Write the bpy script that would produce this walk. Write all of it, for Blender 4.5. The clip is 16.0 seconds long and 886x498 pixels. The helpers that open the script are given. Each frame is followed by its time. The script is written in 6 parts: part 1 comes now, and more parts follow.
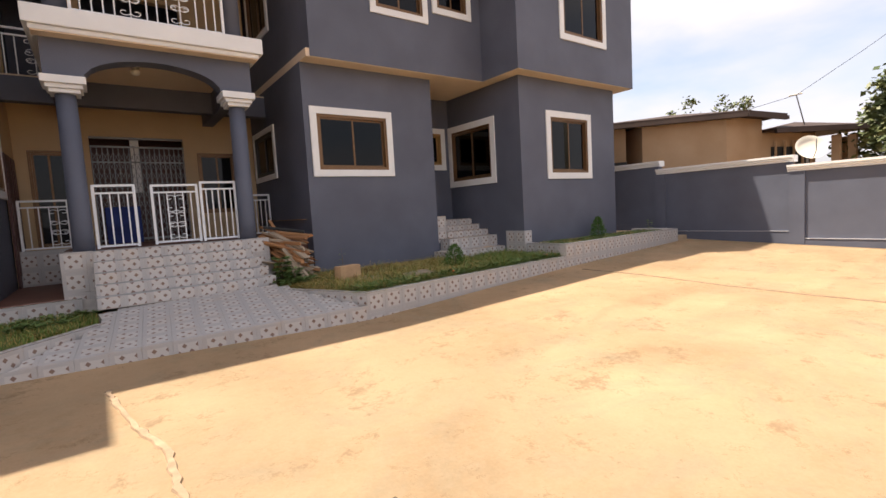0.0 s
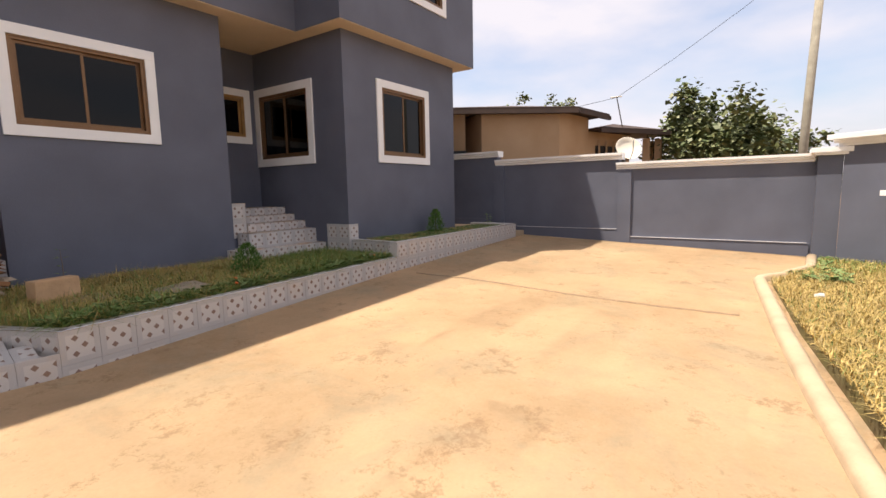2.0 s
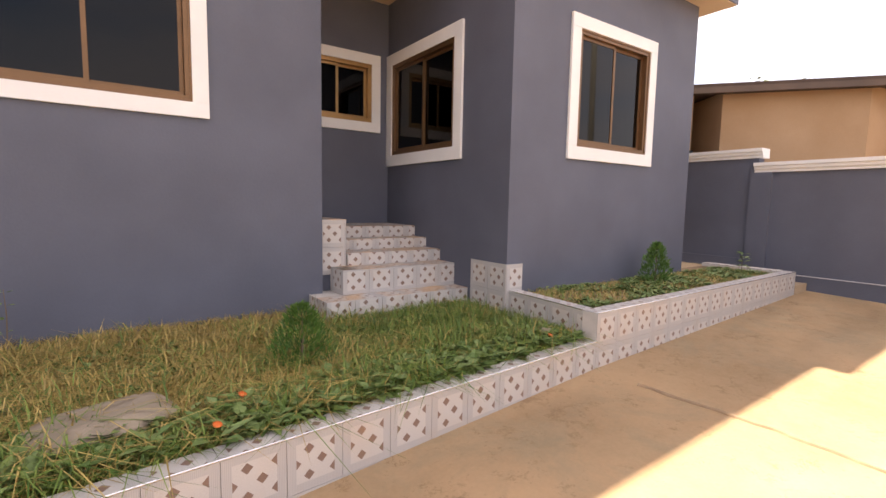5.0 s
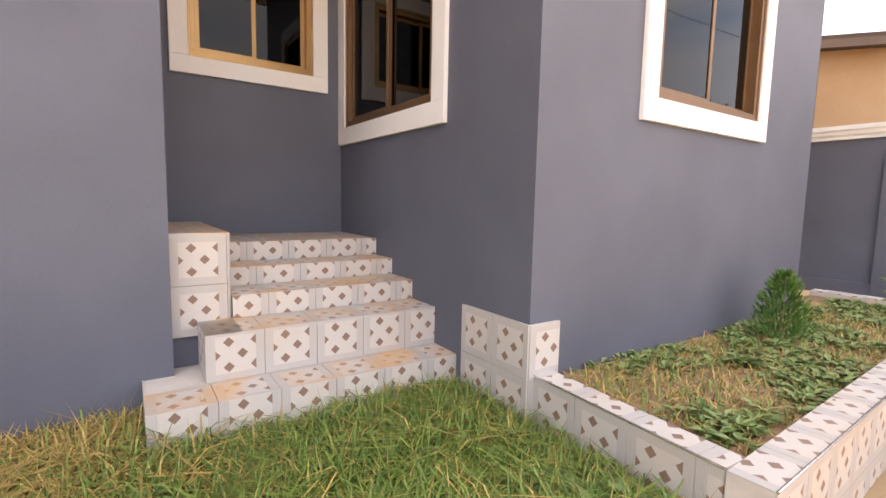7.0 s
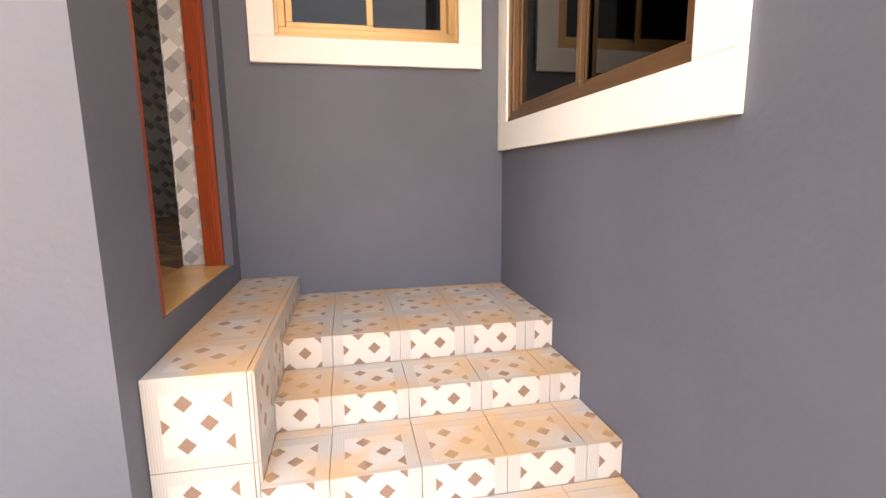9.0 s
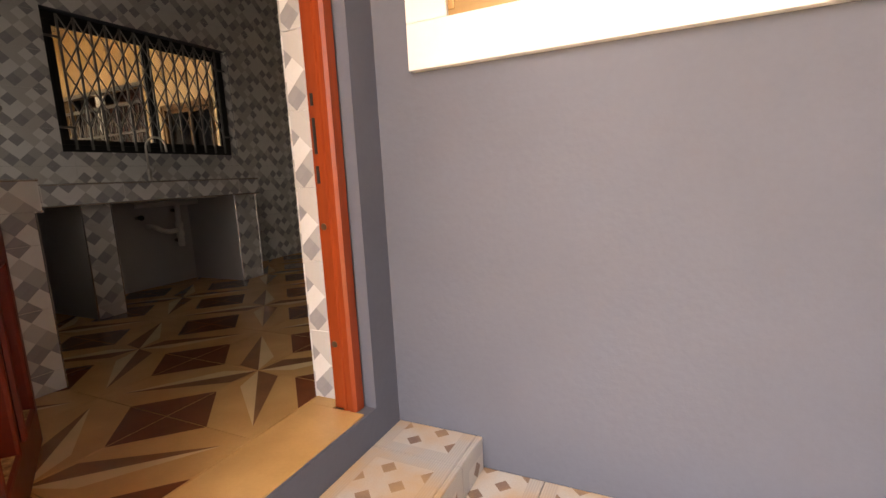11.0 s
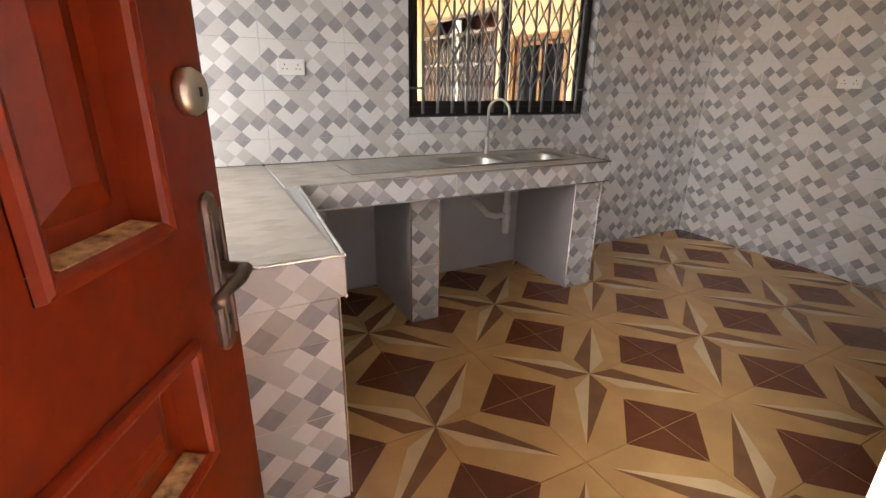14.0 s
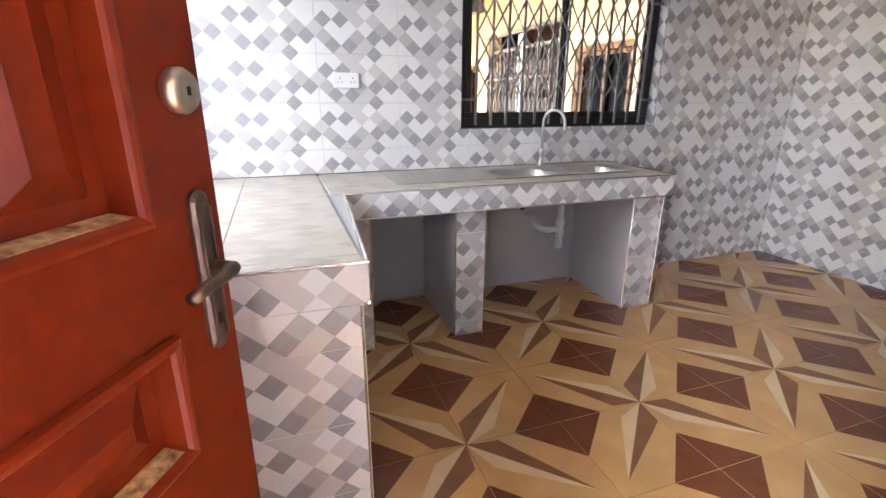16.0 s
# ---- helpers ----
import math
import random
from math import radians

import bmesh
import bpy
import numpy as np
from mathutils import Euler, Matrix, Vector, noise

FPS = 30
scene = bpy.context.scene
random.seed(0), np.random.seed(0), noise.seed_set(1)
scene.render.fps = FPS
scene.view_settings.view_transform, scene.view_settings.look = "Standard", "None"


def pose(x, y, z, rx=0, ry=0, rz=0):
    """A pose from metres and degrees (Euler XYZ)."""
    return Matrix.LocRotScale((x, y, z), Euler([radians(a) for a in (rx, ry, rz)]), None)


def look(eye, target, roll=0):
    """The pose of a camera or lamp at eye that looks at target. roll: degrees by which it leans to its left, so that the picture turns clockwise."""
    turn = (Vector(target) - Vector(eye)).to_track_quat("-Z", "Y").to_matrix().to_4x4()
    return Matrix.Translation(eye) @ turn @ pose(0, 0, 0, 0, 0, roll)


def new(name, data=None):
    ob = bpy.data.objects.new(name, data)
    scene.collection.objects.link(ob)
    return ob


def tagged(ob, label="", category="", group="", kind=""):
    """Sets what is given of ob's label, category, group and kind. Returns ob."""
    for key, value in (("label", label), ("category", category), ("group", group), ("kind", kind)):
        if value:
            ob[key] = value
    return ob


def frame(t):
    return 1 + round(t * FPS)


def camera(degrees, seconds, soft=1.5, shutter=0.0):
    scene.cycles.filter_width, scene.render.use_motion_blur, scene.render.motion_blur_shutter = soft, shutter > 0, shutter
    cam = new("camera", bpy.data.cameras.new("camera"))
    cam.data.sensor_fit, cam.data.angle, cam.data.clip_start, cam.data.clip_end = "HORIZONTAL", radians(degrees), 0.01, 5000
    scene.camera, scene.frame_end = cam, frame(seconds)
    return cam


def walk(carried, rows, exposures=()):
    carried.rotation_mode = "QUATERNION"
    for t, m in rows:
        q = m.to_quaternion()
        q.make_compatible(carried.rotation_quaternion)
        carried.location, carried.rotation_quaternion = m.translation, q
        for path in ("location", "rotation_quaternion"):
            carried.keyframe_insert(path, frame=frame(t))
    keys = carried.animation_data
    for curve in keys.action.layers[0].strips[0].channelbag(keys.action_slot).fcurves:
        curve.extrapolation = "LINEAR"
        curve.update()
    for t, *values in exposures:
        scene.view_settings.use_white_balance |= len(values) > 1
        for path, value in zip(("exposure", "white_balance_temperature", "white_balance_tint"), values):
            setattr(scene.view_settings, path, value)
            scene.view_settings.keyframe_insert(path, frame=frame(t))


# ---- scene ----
cam = camera(87.0, 16.0)
PATH = [
    (0, (0.165, 0.113, 1.403), (1.333, 1.728, 1.237), -3.3),
    (0.5, (0.618, 0.425, 1.43), (1.833, 1.995, 1.186), -1.8),
    (1, (1.047, 0.704, 1.416), (2.321, 2.232, 1.203), -2.2),
    (1.5, (1.595, 0.99, 1.45), (2.973, 2.412, 1.172), -2.4),
    (2, (2.008, 1.338, 1.407), (3.63, 2.481, 1.161), -1.1),
    (2.5, (2.492, 1.762, 1.377), (4.119, 2.908, 1.179), -1.0),
    (3, (2.992, 2.323, 1.377), (4.418, 3.708, 1.155), 1.5),
    (3.5, (3.378, 2.81, 1.437), (4.772, 4.218, 1.167), -3.0),
    (4, (3.849, 3.348, 1.454), (5.117, 4.877, 1.225), -1.1),
    (6.5, (6.372, 5.842, 1.487), (7.481, 7.496, 1.299), 1.7),
    (7, (6.717, 6.41, 1.481), (7.833, 8.058, 1.276), 1.2),
    (7.5, (7.189, 7.054, 1.687), (7.948, 8.874, 1.352), 2.3),
    (8, (7.336, 7.383, 1.866), (7.854, 9.286, 1.535), 0.7),
    (10.5, (7.965, 9.466, 1.925), (7.8, 11.434, 1.608), -1.6),
    (11, (7.872, 9.757, 2.202), (7.007, 11.534, 1.896), -3.0),
    (11.5, (7.615, 9.904, 2.317), (6.342, 11.418, 2.022), 2.1),
    (12, (7.467, 10.095, 2.397), (5.927, 11.314, 2.024), 0.8),
    (12.5, (7.38, 10.216, 2.526), (5.62, 11.113, 2.211), 0.3),
    (13, (7.099, 10.305, 2.548), (5.392, 11.224, 2.056), 0.2),
    (13.5, (6.863, 10.333, 2.727), (5.329, 11.387, 1.995), 0.6),
    (14, (6.776, 10.459, 2.753), (5.108, 11.334, 2.08), 1.0),
    (14.5, (6.736, 10.538, 2.76), (4.988, 11.268, 2.117), -0.5),
    (15, (6.731, 10.576, 2.74), (5.018, 11.357, 2.065), -1.2),
    (15.5, (6.761, 10.58, 2.717), (5.008, 11.281, 2.057), 1.0),
    (16, (6.789, 10.584, 2.728), (4.992, 11.208, 2.109), 0.2),
]
EXPOSURES = [(0, 1.10, 6750, 13), (2.5, 0.93, 6750, 15), (4, 1.32, 7000, 20), (6.5, 2.58, 7350, 14), (7, 2.63, 7350, 14), (8, 3.10, 7400, 12), (10.5, 4.15, 8700, 13), (11.5, 4.62, 8600, 14), (12, 5.1, 8450, 14), (12.5, 5.5, 8100, 13), (13.5, 6.0, 7700, 13), (14, 6.45, 7300, 12), (14.5, 6.9, 6600, 12), (16, 7.05, 6250, 11)]
walk(cam, [(t, look(e, g, r)) for t, e, g, r in PATH], EXPOSURES)

# ---- light ----
SUN = Vector((-1.05, 1.0, 3.6)).normalized()
world = bpy.data.worlds.new("sky_world")
scene.world = world
world.use_nodes = True
wt = world.node_tree
sky = wt.nodes.new("ShaderNodeTexSky")
sky.sky_type, sky.sun_disc = "NISHITA", False
sky.sun_elevation = math.asin(SUN.z)
sky.sun_rotation = math.atan2(SUN.x, SUN.y)
sky.dust_density, sky.air_density = 3.0, 1.0
wt.nodes["Background"].inputs["Strength"].default_value = 0.12
# thin bright cloud drifting over the sky
wtc = wt.nodes.new("ShaderNodeTexCoord")
wmap = wt.nodes.new("ShaderNodeMapping")
wmap.inputs["Scale"].default_value = (1.6, 1.6, 4.5)
wno = wt.nodes.new("ShaderNodeTexNoise")
wno.inputs["Scale"].default_value, wno.inputs["Detail"].default_value = 1.7, 6.0
wra = wt.nodes.new("ShaderNodeValToRGB")
wra.color_ramp.elements[0].position, wra.color_ramp.elements[1].position = 0.22, 0.58
wmx = wt.nodes.new("ShaderNodeMix")
wmx.data_type = "RGBA"
wmx.inputs["B"].default_value = (4.0, 3.97, 4.3, 1)
wt.links.new(wtc.outputs["Generated"], wmap.inputs["Vector"])
wt.links.new(wmap.outputs["Vector"], wno.inputs["Vector"])
wt.links.new(wno.outputs["Fac"], wra.inputs["Fac"])
wt.links.new(wra.outputs["Color"], wmx.inputs["Factor"])
wt.links.new(sky.outputs["Color"], wmx.inputs["A"])
wt.links.new(wmx.outputs["Result"], wt.nodes["Background"].inputs["Color"])
sun = new("sun", bpy.data.lights.new("sun", "SUN"))
sun.data.energy, sun.data.angle, sun.data.color = 4.1, radians(0.6), (1.0, 0.93, 0.82)
sun.matrix_world = look(SUN * 60, (0, 0, 0))
# daylight that enters by the kitchen's front window
day = new("window_daylight", bpy.data.lights.new("window_daylight", "AREA"))
day.data.shape, day.data.size, day.data.size_y = "RECTANGLE", 1.5, 1.0
day.data.energy, day.data.color = 0.28, (0.93, 0.97, 1.0)
day.matrix_world = look((4.79, 9.80, 2.98), (4.79, 12.0, 2.6))


# ---- materials ----
def material(name, base, rough=0.6, metal=0.0, vary=0.12, scale=3.0, fine=60.0, bump=0.15, tint=None, spec=0.5, random=0.0, wear=0.0, wear_color=(0.3, 0.2, 0.12)):
    """A surface with broad stains, fine grain and a little relief."""
    m = bpy.data.materials.new(name)
    m.use_nodes = True
    nt = m.node_tree
    b = nt.nodes["Principled BSDF"]
    b.inputs["Roughness"].default_value, b.inputs["Metallic"].default_value = rough, metal
    b.inputs["Specular IOR Level"].default_value = spec
    tc = nt.nodes.new("ShaderNodeTexCoord")
    big = nt.nodes.new("ShaderNodeTexNoise")
    big.inputs["Scale"].default_value, big.inputs["Detail"].default_value = scale, 5
    small = nt.nodes.new("ShaderNodeTexNoise")
    small.inputs["Scale"].default_value, small.inputs["Detail"].default_value = fine, 3
    for n in (big, small):
        nt.links.new(tc.outputs["Object"], n.inputs["Vector"])
    mix = nt.nodes.new("ShaderNodeMix")
    mix.data_type = "RGBA"
    mix.inputs["A"].default_value = (*[c * (1 - vary) for c in base], 1)
    other = tint or base
    mix.inputs["B"].default_value = (*[min(1, c * (1 + vary)) for c in other], 1)
    add = nt.nodes.new("ShaderNodeMath")
    add.operation = "MULTIPLY_ADD"
    add.inputs[1].default_value = 0.35
    nt.links.new(small.outputs["Fac"], add.inputs[0])
    scl = nt.nodes.new("ShaderNodeMath")
    scl.operation = "MULTIPLY_ADD"
    scl.inputs[1].default_value, scl.inputs[2].default_value = 2.0, -0.68
    nt.links.new(big.outputs["Fac"], scl.inputs[0])
    nt.links.new(scl.outputs[0], add.inputs[2])
    nt.links.new(add.outputs[0], mix.inputs["Factor"])
    out = mix.outputs["Result"]
    if random:
        info = nt.nodes.new("ShaderNodeObjectInfo")
        hsv = nt.nodes.new("ShaderNodeHueSaturation")
        mr = nt.nodes.new("ShaderNodeMapRange")
        mr.inputs["To Min"].default_value, mr.inputs["To Max"].default_value = 1 - random, 1 + random
        nt.links.new(info.outputs["Random"], mr.inputs["Value"])
        nt.links.new(mr.outputs[0], hsv.inputs["Value"])
        nt.links.new(out, hsv.inputs["Color"])
        out = hsv.outputs["Color"]
    if wear:
        wn = nt.nodes.new("ShaderNodeTexNoise")
        wn.inputs["Scale"].default_value, wn.inputs["Detail"].default_value = scale * 2.3, 8
        wn.inputs["Roughness"].default_value = 0.7
        nt.links.new(tc.outputs["Object"], wn.inputs["Vector"])
        ramp = nt.nodes.new("ShaderNodeValToRGB")
        ramp.color_ramp.elements[0].position, ramp.color_ramp.elements[1].position = 0.62 - wear * 0.2, 0.70
        nt.links.new(wn.outputs["Fac"], ramp.inputs["Fac"])
        m2 = nt.nodes.new("ShaderNodeMix")
        m2.data_type = "RGBA"
        nt.links.new(ramp.outputs["Color"], m2.inputs["Factor"])
        nt.links.new(out, m2.inputs["A"])
        m2.inputs["B"].default_value = (*wear_color, 1)
        out = m2.outputs["Result"]
    nt.links.new(out, b.inputs["Base Color"])
    if bump:
        bp = nt.nodes.new("ShaderNodeBump")
        bp.inputs["Strength"].default_value, bp.inputs["Distance"].default_value = bump, 0.01
        nt.links.new(add.outputs[0], bp.inputs["Height"])
        nt.links.new(bp.outputs["Normal"], b.inputs["Normal"])
    return m


def chain(nt, op, a, b=None):
    """One math node; a and b are sockets or numbers."""
    n = nt.nodes.new("ShaderNodeMath")
    n.operation = op
    for i, v in enumerate((a, b)):
        if v is None:
            continue
        if isinstance(v, (int, float)):
            n.inputs[i].default_value = v
        else:
            nt.links.new(v, n.inputs[i])
    return n.outputs[0]


def blend(nt, fac, a, b):
    n = nt.nodes.new("ShaderNodeMix")
    n.data_type = "RGBA"
    for key, v in (("Factor", fac), ("A", a), ("B", b)):
        if isinstance(v, tuple):
            n.inputs[key].default_value = (*v, 1)
        elif isinstance(v, (int, float)):
            n.inputs[key].default_value = v
        else:
            nt.links.new(v, n.inputs[key])
    return n.outputs["Result"]


def diamond_tile_material(name, dusty):
    """Glazed exterior tile: pale field with rows of brown diamonds, ribbed grey border."""
    m = bpy.data.materials.new(name)
    m.use_nodes = True
    nt = m.node_tree
    b = nt.nodes["Principled BSDF"]
    b.inputs["Roughness"].default_value = 0.42
    uv = nt.nodes.new("ShaderNodeUVMap")
    sep = nt.nodes.new("ShaderNodeSeparateXYZ")
    nt.links.new(uv.outputs["UV"], sep.inputs[0])
    x, y = sep.outputs["X"], sep.outputs["Y"]
    pitch = 0.152
    cells = []
    for op in ("ADD", "SUBTRACT"):
        s = chain(nt, op, x, y)
        s = chain(nt, "ADD", s, 10.0 + 0.072)
        f = chain(nt, "FRACT", chain(nt, "DIVIDE", s, pitch))
        cells.append(chain(nt, "LESS_THAN", chain(nt, "ABSOLUTE", chain(nt, "SUBTRACT", f, 0.5)), 0.205))
    dia = chain(nt, "MULTIPLY", *cells)
    inx = chain(nt, "LESS_THAN", chain(nt, "ABSOLUTE", x), 0.113)
    iny = chain(nt, "LESS_THAN", chain(nt, "ABSOLUTE", y), 0.113)
    inner = chain(nt, "MULTIPLY", inx, iny)
    dia = chain(nt, "MULTIPLY", dia, inner)
    vor = nt.nodes.new("ShaderNodeTexNoise")
    vor.inputs["Scale"].default_value, vor.inputs["Detail"].default_value = 170, 2
    nt.links.new(uv.outputs["UV"], vor.inputs["Vector"])
    pale = blend(nt, vor.outputs["Fac"], (0.47, 0.44, 0.41), (0.63, 0.595, 0.56))
    rib = chain(nt, "MULTIPLY", chain(nt, "ADD", chain(nt, "SINE", chain(nt, "MULTIPLY", x, 700.0)), 1.0), 0.5)
    border = blend(nt, rib, (0.42, 0.40, 0.385), (0.50, 0.475, 0.455))
    brown = blend(nt, vor.outputs["Fac"], (0.15, 0.095, 0.075), (0.30, 0.195, 0.15))
    col = blend(nt, inner, border, pale)
    col = blend(nt, dia, col, brown)
    tc = nt.nodes.new("ShaderNodeNewGeometry")
    dust = nt.nodes.new("ShaderNodeTexNoise")
    dust.inputs["Scale"].default_value, dust.inputs["Detail"].default_value = 3.5, 6
    nt.links.new(tc.outputs["Position"], dust.inputs["Vector"])
    ramp = nt.nodes.new("ShaderNodeValToRGB")
    ramp.color_ramp.elements[0].position, ramp.color_ramp.elements[1].position = 0.5 - dusty * 0.14, 0.85 - dusty * 0.26
    nt.links.new(dust.outputs["Fac"], ramp.inputs["Fac"])
    f = chain(nt, "MULTIPLY", ramp.outputs["Color"], 0.22 + 0.9 * dusty)
    col = blend(nt, chain(nt, "MINIMUM", f, 0.7), col, (0.62, 0.36, 0.15))
    nt.links.new(col, b.inputs["Base Color"])
    bp = nt.nodes.new("ShaderNodeBump")
    bp.inputs["Strength"].default_value, bp.inputs["Distance"].default_value = 0.12, 0.004
    nt.links.new(vor.outputs["Fac"], bp.inputs["Height"])
    nt.links.new(bp.outputs["Normal"], b.inputs["Normal"])
    return m


MW, MH = 0.478, 0.27   # wall tile of the kitchen


def mosaic_tile_material(name, rough=0.16, flat=False, tw=MW, th=MH):
    """Glossy kitchen tile with an embossed print of grey and white lozenges, five across and three down, alike on each tile."""
    m = bpy.data.materials.new(name)
    m.use_nodes = True
    nt = m.node_tree
    b = nt.nodes["Principled BSDF"]
    b.inputs["Roughness"].default_value = rough
    uv = nt.nodes.new("ShaderNodeUVMap")
    sep = nt.nodes.new("ShaderNodeSeparateXYZ")
    nt.links.new(uv.outputs["UV"], sep.inputs[0])
    u = chain(nt, "ADD", chain(nt, "DIVIDE", chain(nt, "ADD", sep.outputs["X"], tw / 2), tw / 5), 10.5)
    v = chain(nt, "ADD", chain(nt, "DIVIDE", chain(nt, "SUBTRACT", th / 2, sep.outputs["Y"]), th / 3), 6.0)
    fu, fv = chain(nt, "FRACT", u), chain(nt, "FRACT", v)
    off_u, off_v = (chain(nt, "ABSOLUTE", chain(nt, "SUBTRACT", f, 0.5)) for f in (fu, fv))
    reach = chain(nt, "ADD", off_u, off_v)
    corner = chain(nt, "GREATER_THAN", reach, 0.5)
    index = []
    for shift in (0.0, 0.5):
        col_i = chain(nt, "MODULO", chain(nt, "FLOOR", chain(nt, "ADD", u, shift)), 5.0)
        row_i = chain(nt, "MODULO", chain(nt, "FLOOR", chain(nt, "ADD", v, shift)), 3.0)
        index.append(chain(nt, "ADD", chain(nt, "MULTIPLY", row_i, 5.0), col_i))
    k = chain(nt, "ADD", chain(nt, "MULTIPLY", index[0], chain(nt, "SUBTRACT", 1.0, corner)), chain(nt, "MULTIPLY", chain(nt, "ADD", index[1], 15.0), corner))
    ramp = nt.nodes.new("ShaderNodeValToRGB")
    ramp.color_ramp.interpolation = "CONSTANT"
    tones = {"W": (0.77, 0.765, 0.76), "L": (0.56, 0.545, 0.535), "G": (0.42, 0.41, 0.415), "D": (0.28, 0.275, 0.295)}
    els = ramp.color_ramp.elements
    els.remove(els[1])
    print_rows = "WWLWW" "LWWWG" "WDDLW" "WWLLD" "WDDLL" "DGWGD"
    for n, key in enumerate(print_rows):
        e = els[0] if n == 0 else els.new(n / 30)
        e.color = (*tones[key], 1)
    nt.links.new(chain(nt, "DIVIDE", chain(nt, "ADD", k, 0.5), 30.0), ramp.inputs["Fac"])
    col = ramp.outputs["Color"]
    # the print fades from edge to edge of each lozenge, with a faint marbling
    grain = nt.nodes.new("ShaderNodeTexNoise")
    grain.inputs["Scale"].default_value, grain.inputs["Detail"].default_value = 22, 5
    nt.links.new(uv.outputs["UV"], grain.inputs["Vector"])
    fade = chain(nt, "MULTIPLY", chain(nt, "FRACT", chain(nt, "ADD", u, v)), 0.26)
    col = blend(nt, chain(nt, "MULTIPLY", chain(nt, "ADD", fade, grain.outputs["Fac"]), 0.28), col, (0.60, 0.585, 0.58))
    if flat:
        col = blend(nt, 0.75, col, blend(nt, grain.outputs["Fac"], (0.44, 0.365, 0.29), (0.60, 0.525, 0.44)))
    edge = chain(nt, "MAXIMUM", chain(nt, "GREATER_THAN", chain(nt, "ABSOLUTE", sep.outputs["X"]), tw / 2 - 0.0022), chain(nt, "GREATER_THAN", chain(nt, "ABSOLUTE", sep.outputs["Y"]), th / 2 - 0.0012))
    col = blend(nt, edge, col, (0.70, 0.66, 0.61) if flat else (0.80, 0.79, 0.78))
    nt.links.new(col, b.inputs["Base Color"])
    ridge = chain(nt, "MINIMUM", chain(nt, "ABSOLUTE", chain(nt, "SUBTRACT", reach, 0.5)), 0.07)
    bp = nt.nodes.new("ShaderNodeBump")
    bp.inputs["Strength"].default_value, bp.inputs["Distance"].default_value = 0.3, 0.012
    nt.links.new(ridge, bp.inputs["Height"])
    nt.links.new(bp.outputs["Normal"], b.inputs["Normal"])
    return m


def glass_material(name, tint, gloss=0.03):
    m = bpy.data.materials.new(name)
    m.use_nodes = True
    nt = m.node_tree
    nt.nodes.remove(nt.nodes["Principled BSDF"])
    out = nt.nodes["Material Output"]
    tr = nt.nodes.new("ShaderNodeBsdfTransparent")
    tr.inputs["Color"].default_value = (*tint, 1)
    gl = nt.nodes.new("ShaderNodeBsdfGlossy")
    gl.inputs["Roughness"].default_value = gloss
    fr = nt.nodes.new("ShaderNodeFresnel")
    fr.inputs["IOR"].default_value = 1.37
    mx = nt.nodes.new("ShaderNodeMixShader")
    nt.links.new(fr.outputs[0], mx.inputs["Fac"])
    nt.links.new(tr.outputs[0], mx.inputs[1])
    nt.links.new(gl.outputs[0], mx.inputs[2])
    nt.links.new(mx.outputs[0], out.inputs["Surface"])
    return m


def leaf_material(name, a, b_, trans=0.25):
    m = bpy.data.materials.new(name)
    m.use_nodes = True
    nt = m.node_tree
    b = nt.nodes["Principled BSDF"]
    b.inputs["Roughness"].default_value = 0.55
    g = nt.nodes.new("ShaderNodeNewGeometry")
    nt.links.new(blend(nt, g.outputs["Random Per Island"], a, b_), b.inputs["Base Color"])
    b.inputs["Subsurface Weight"].default_value = 0.0
    return m


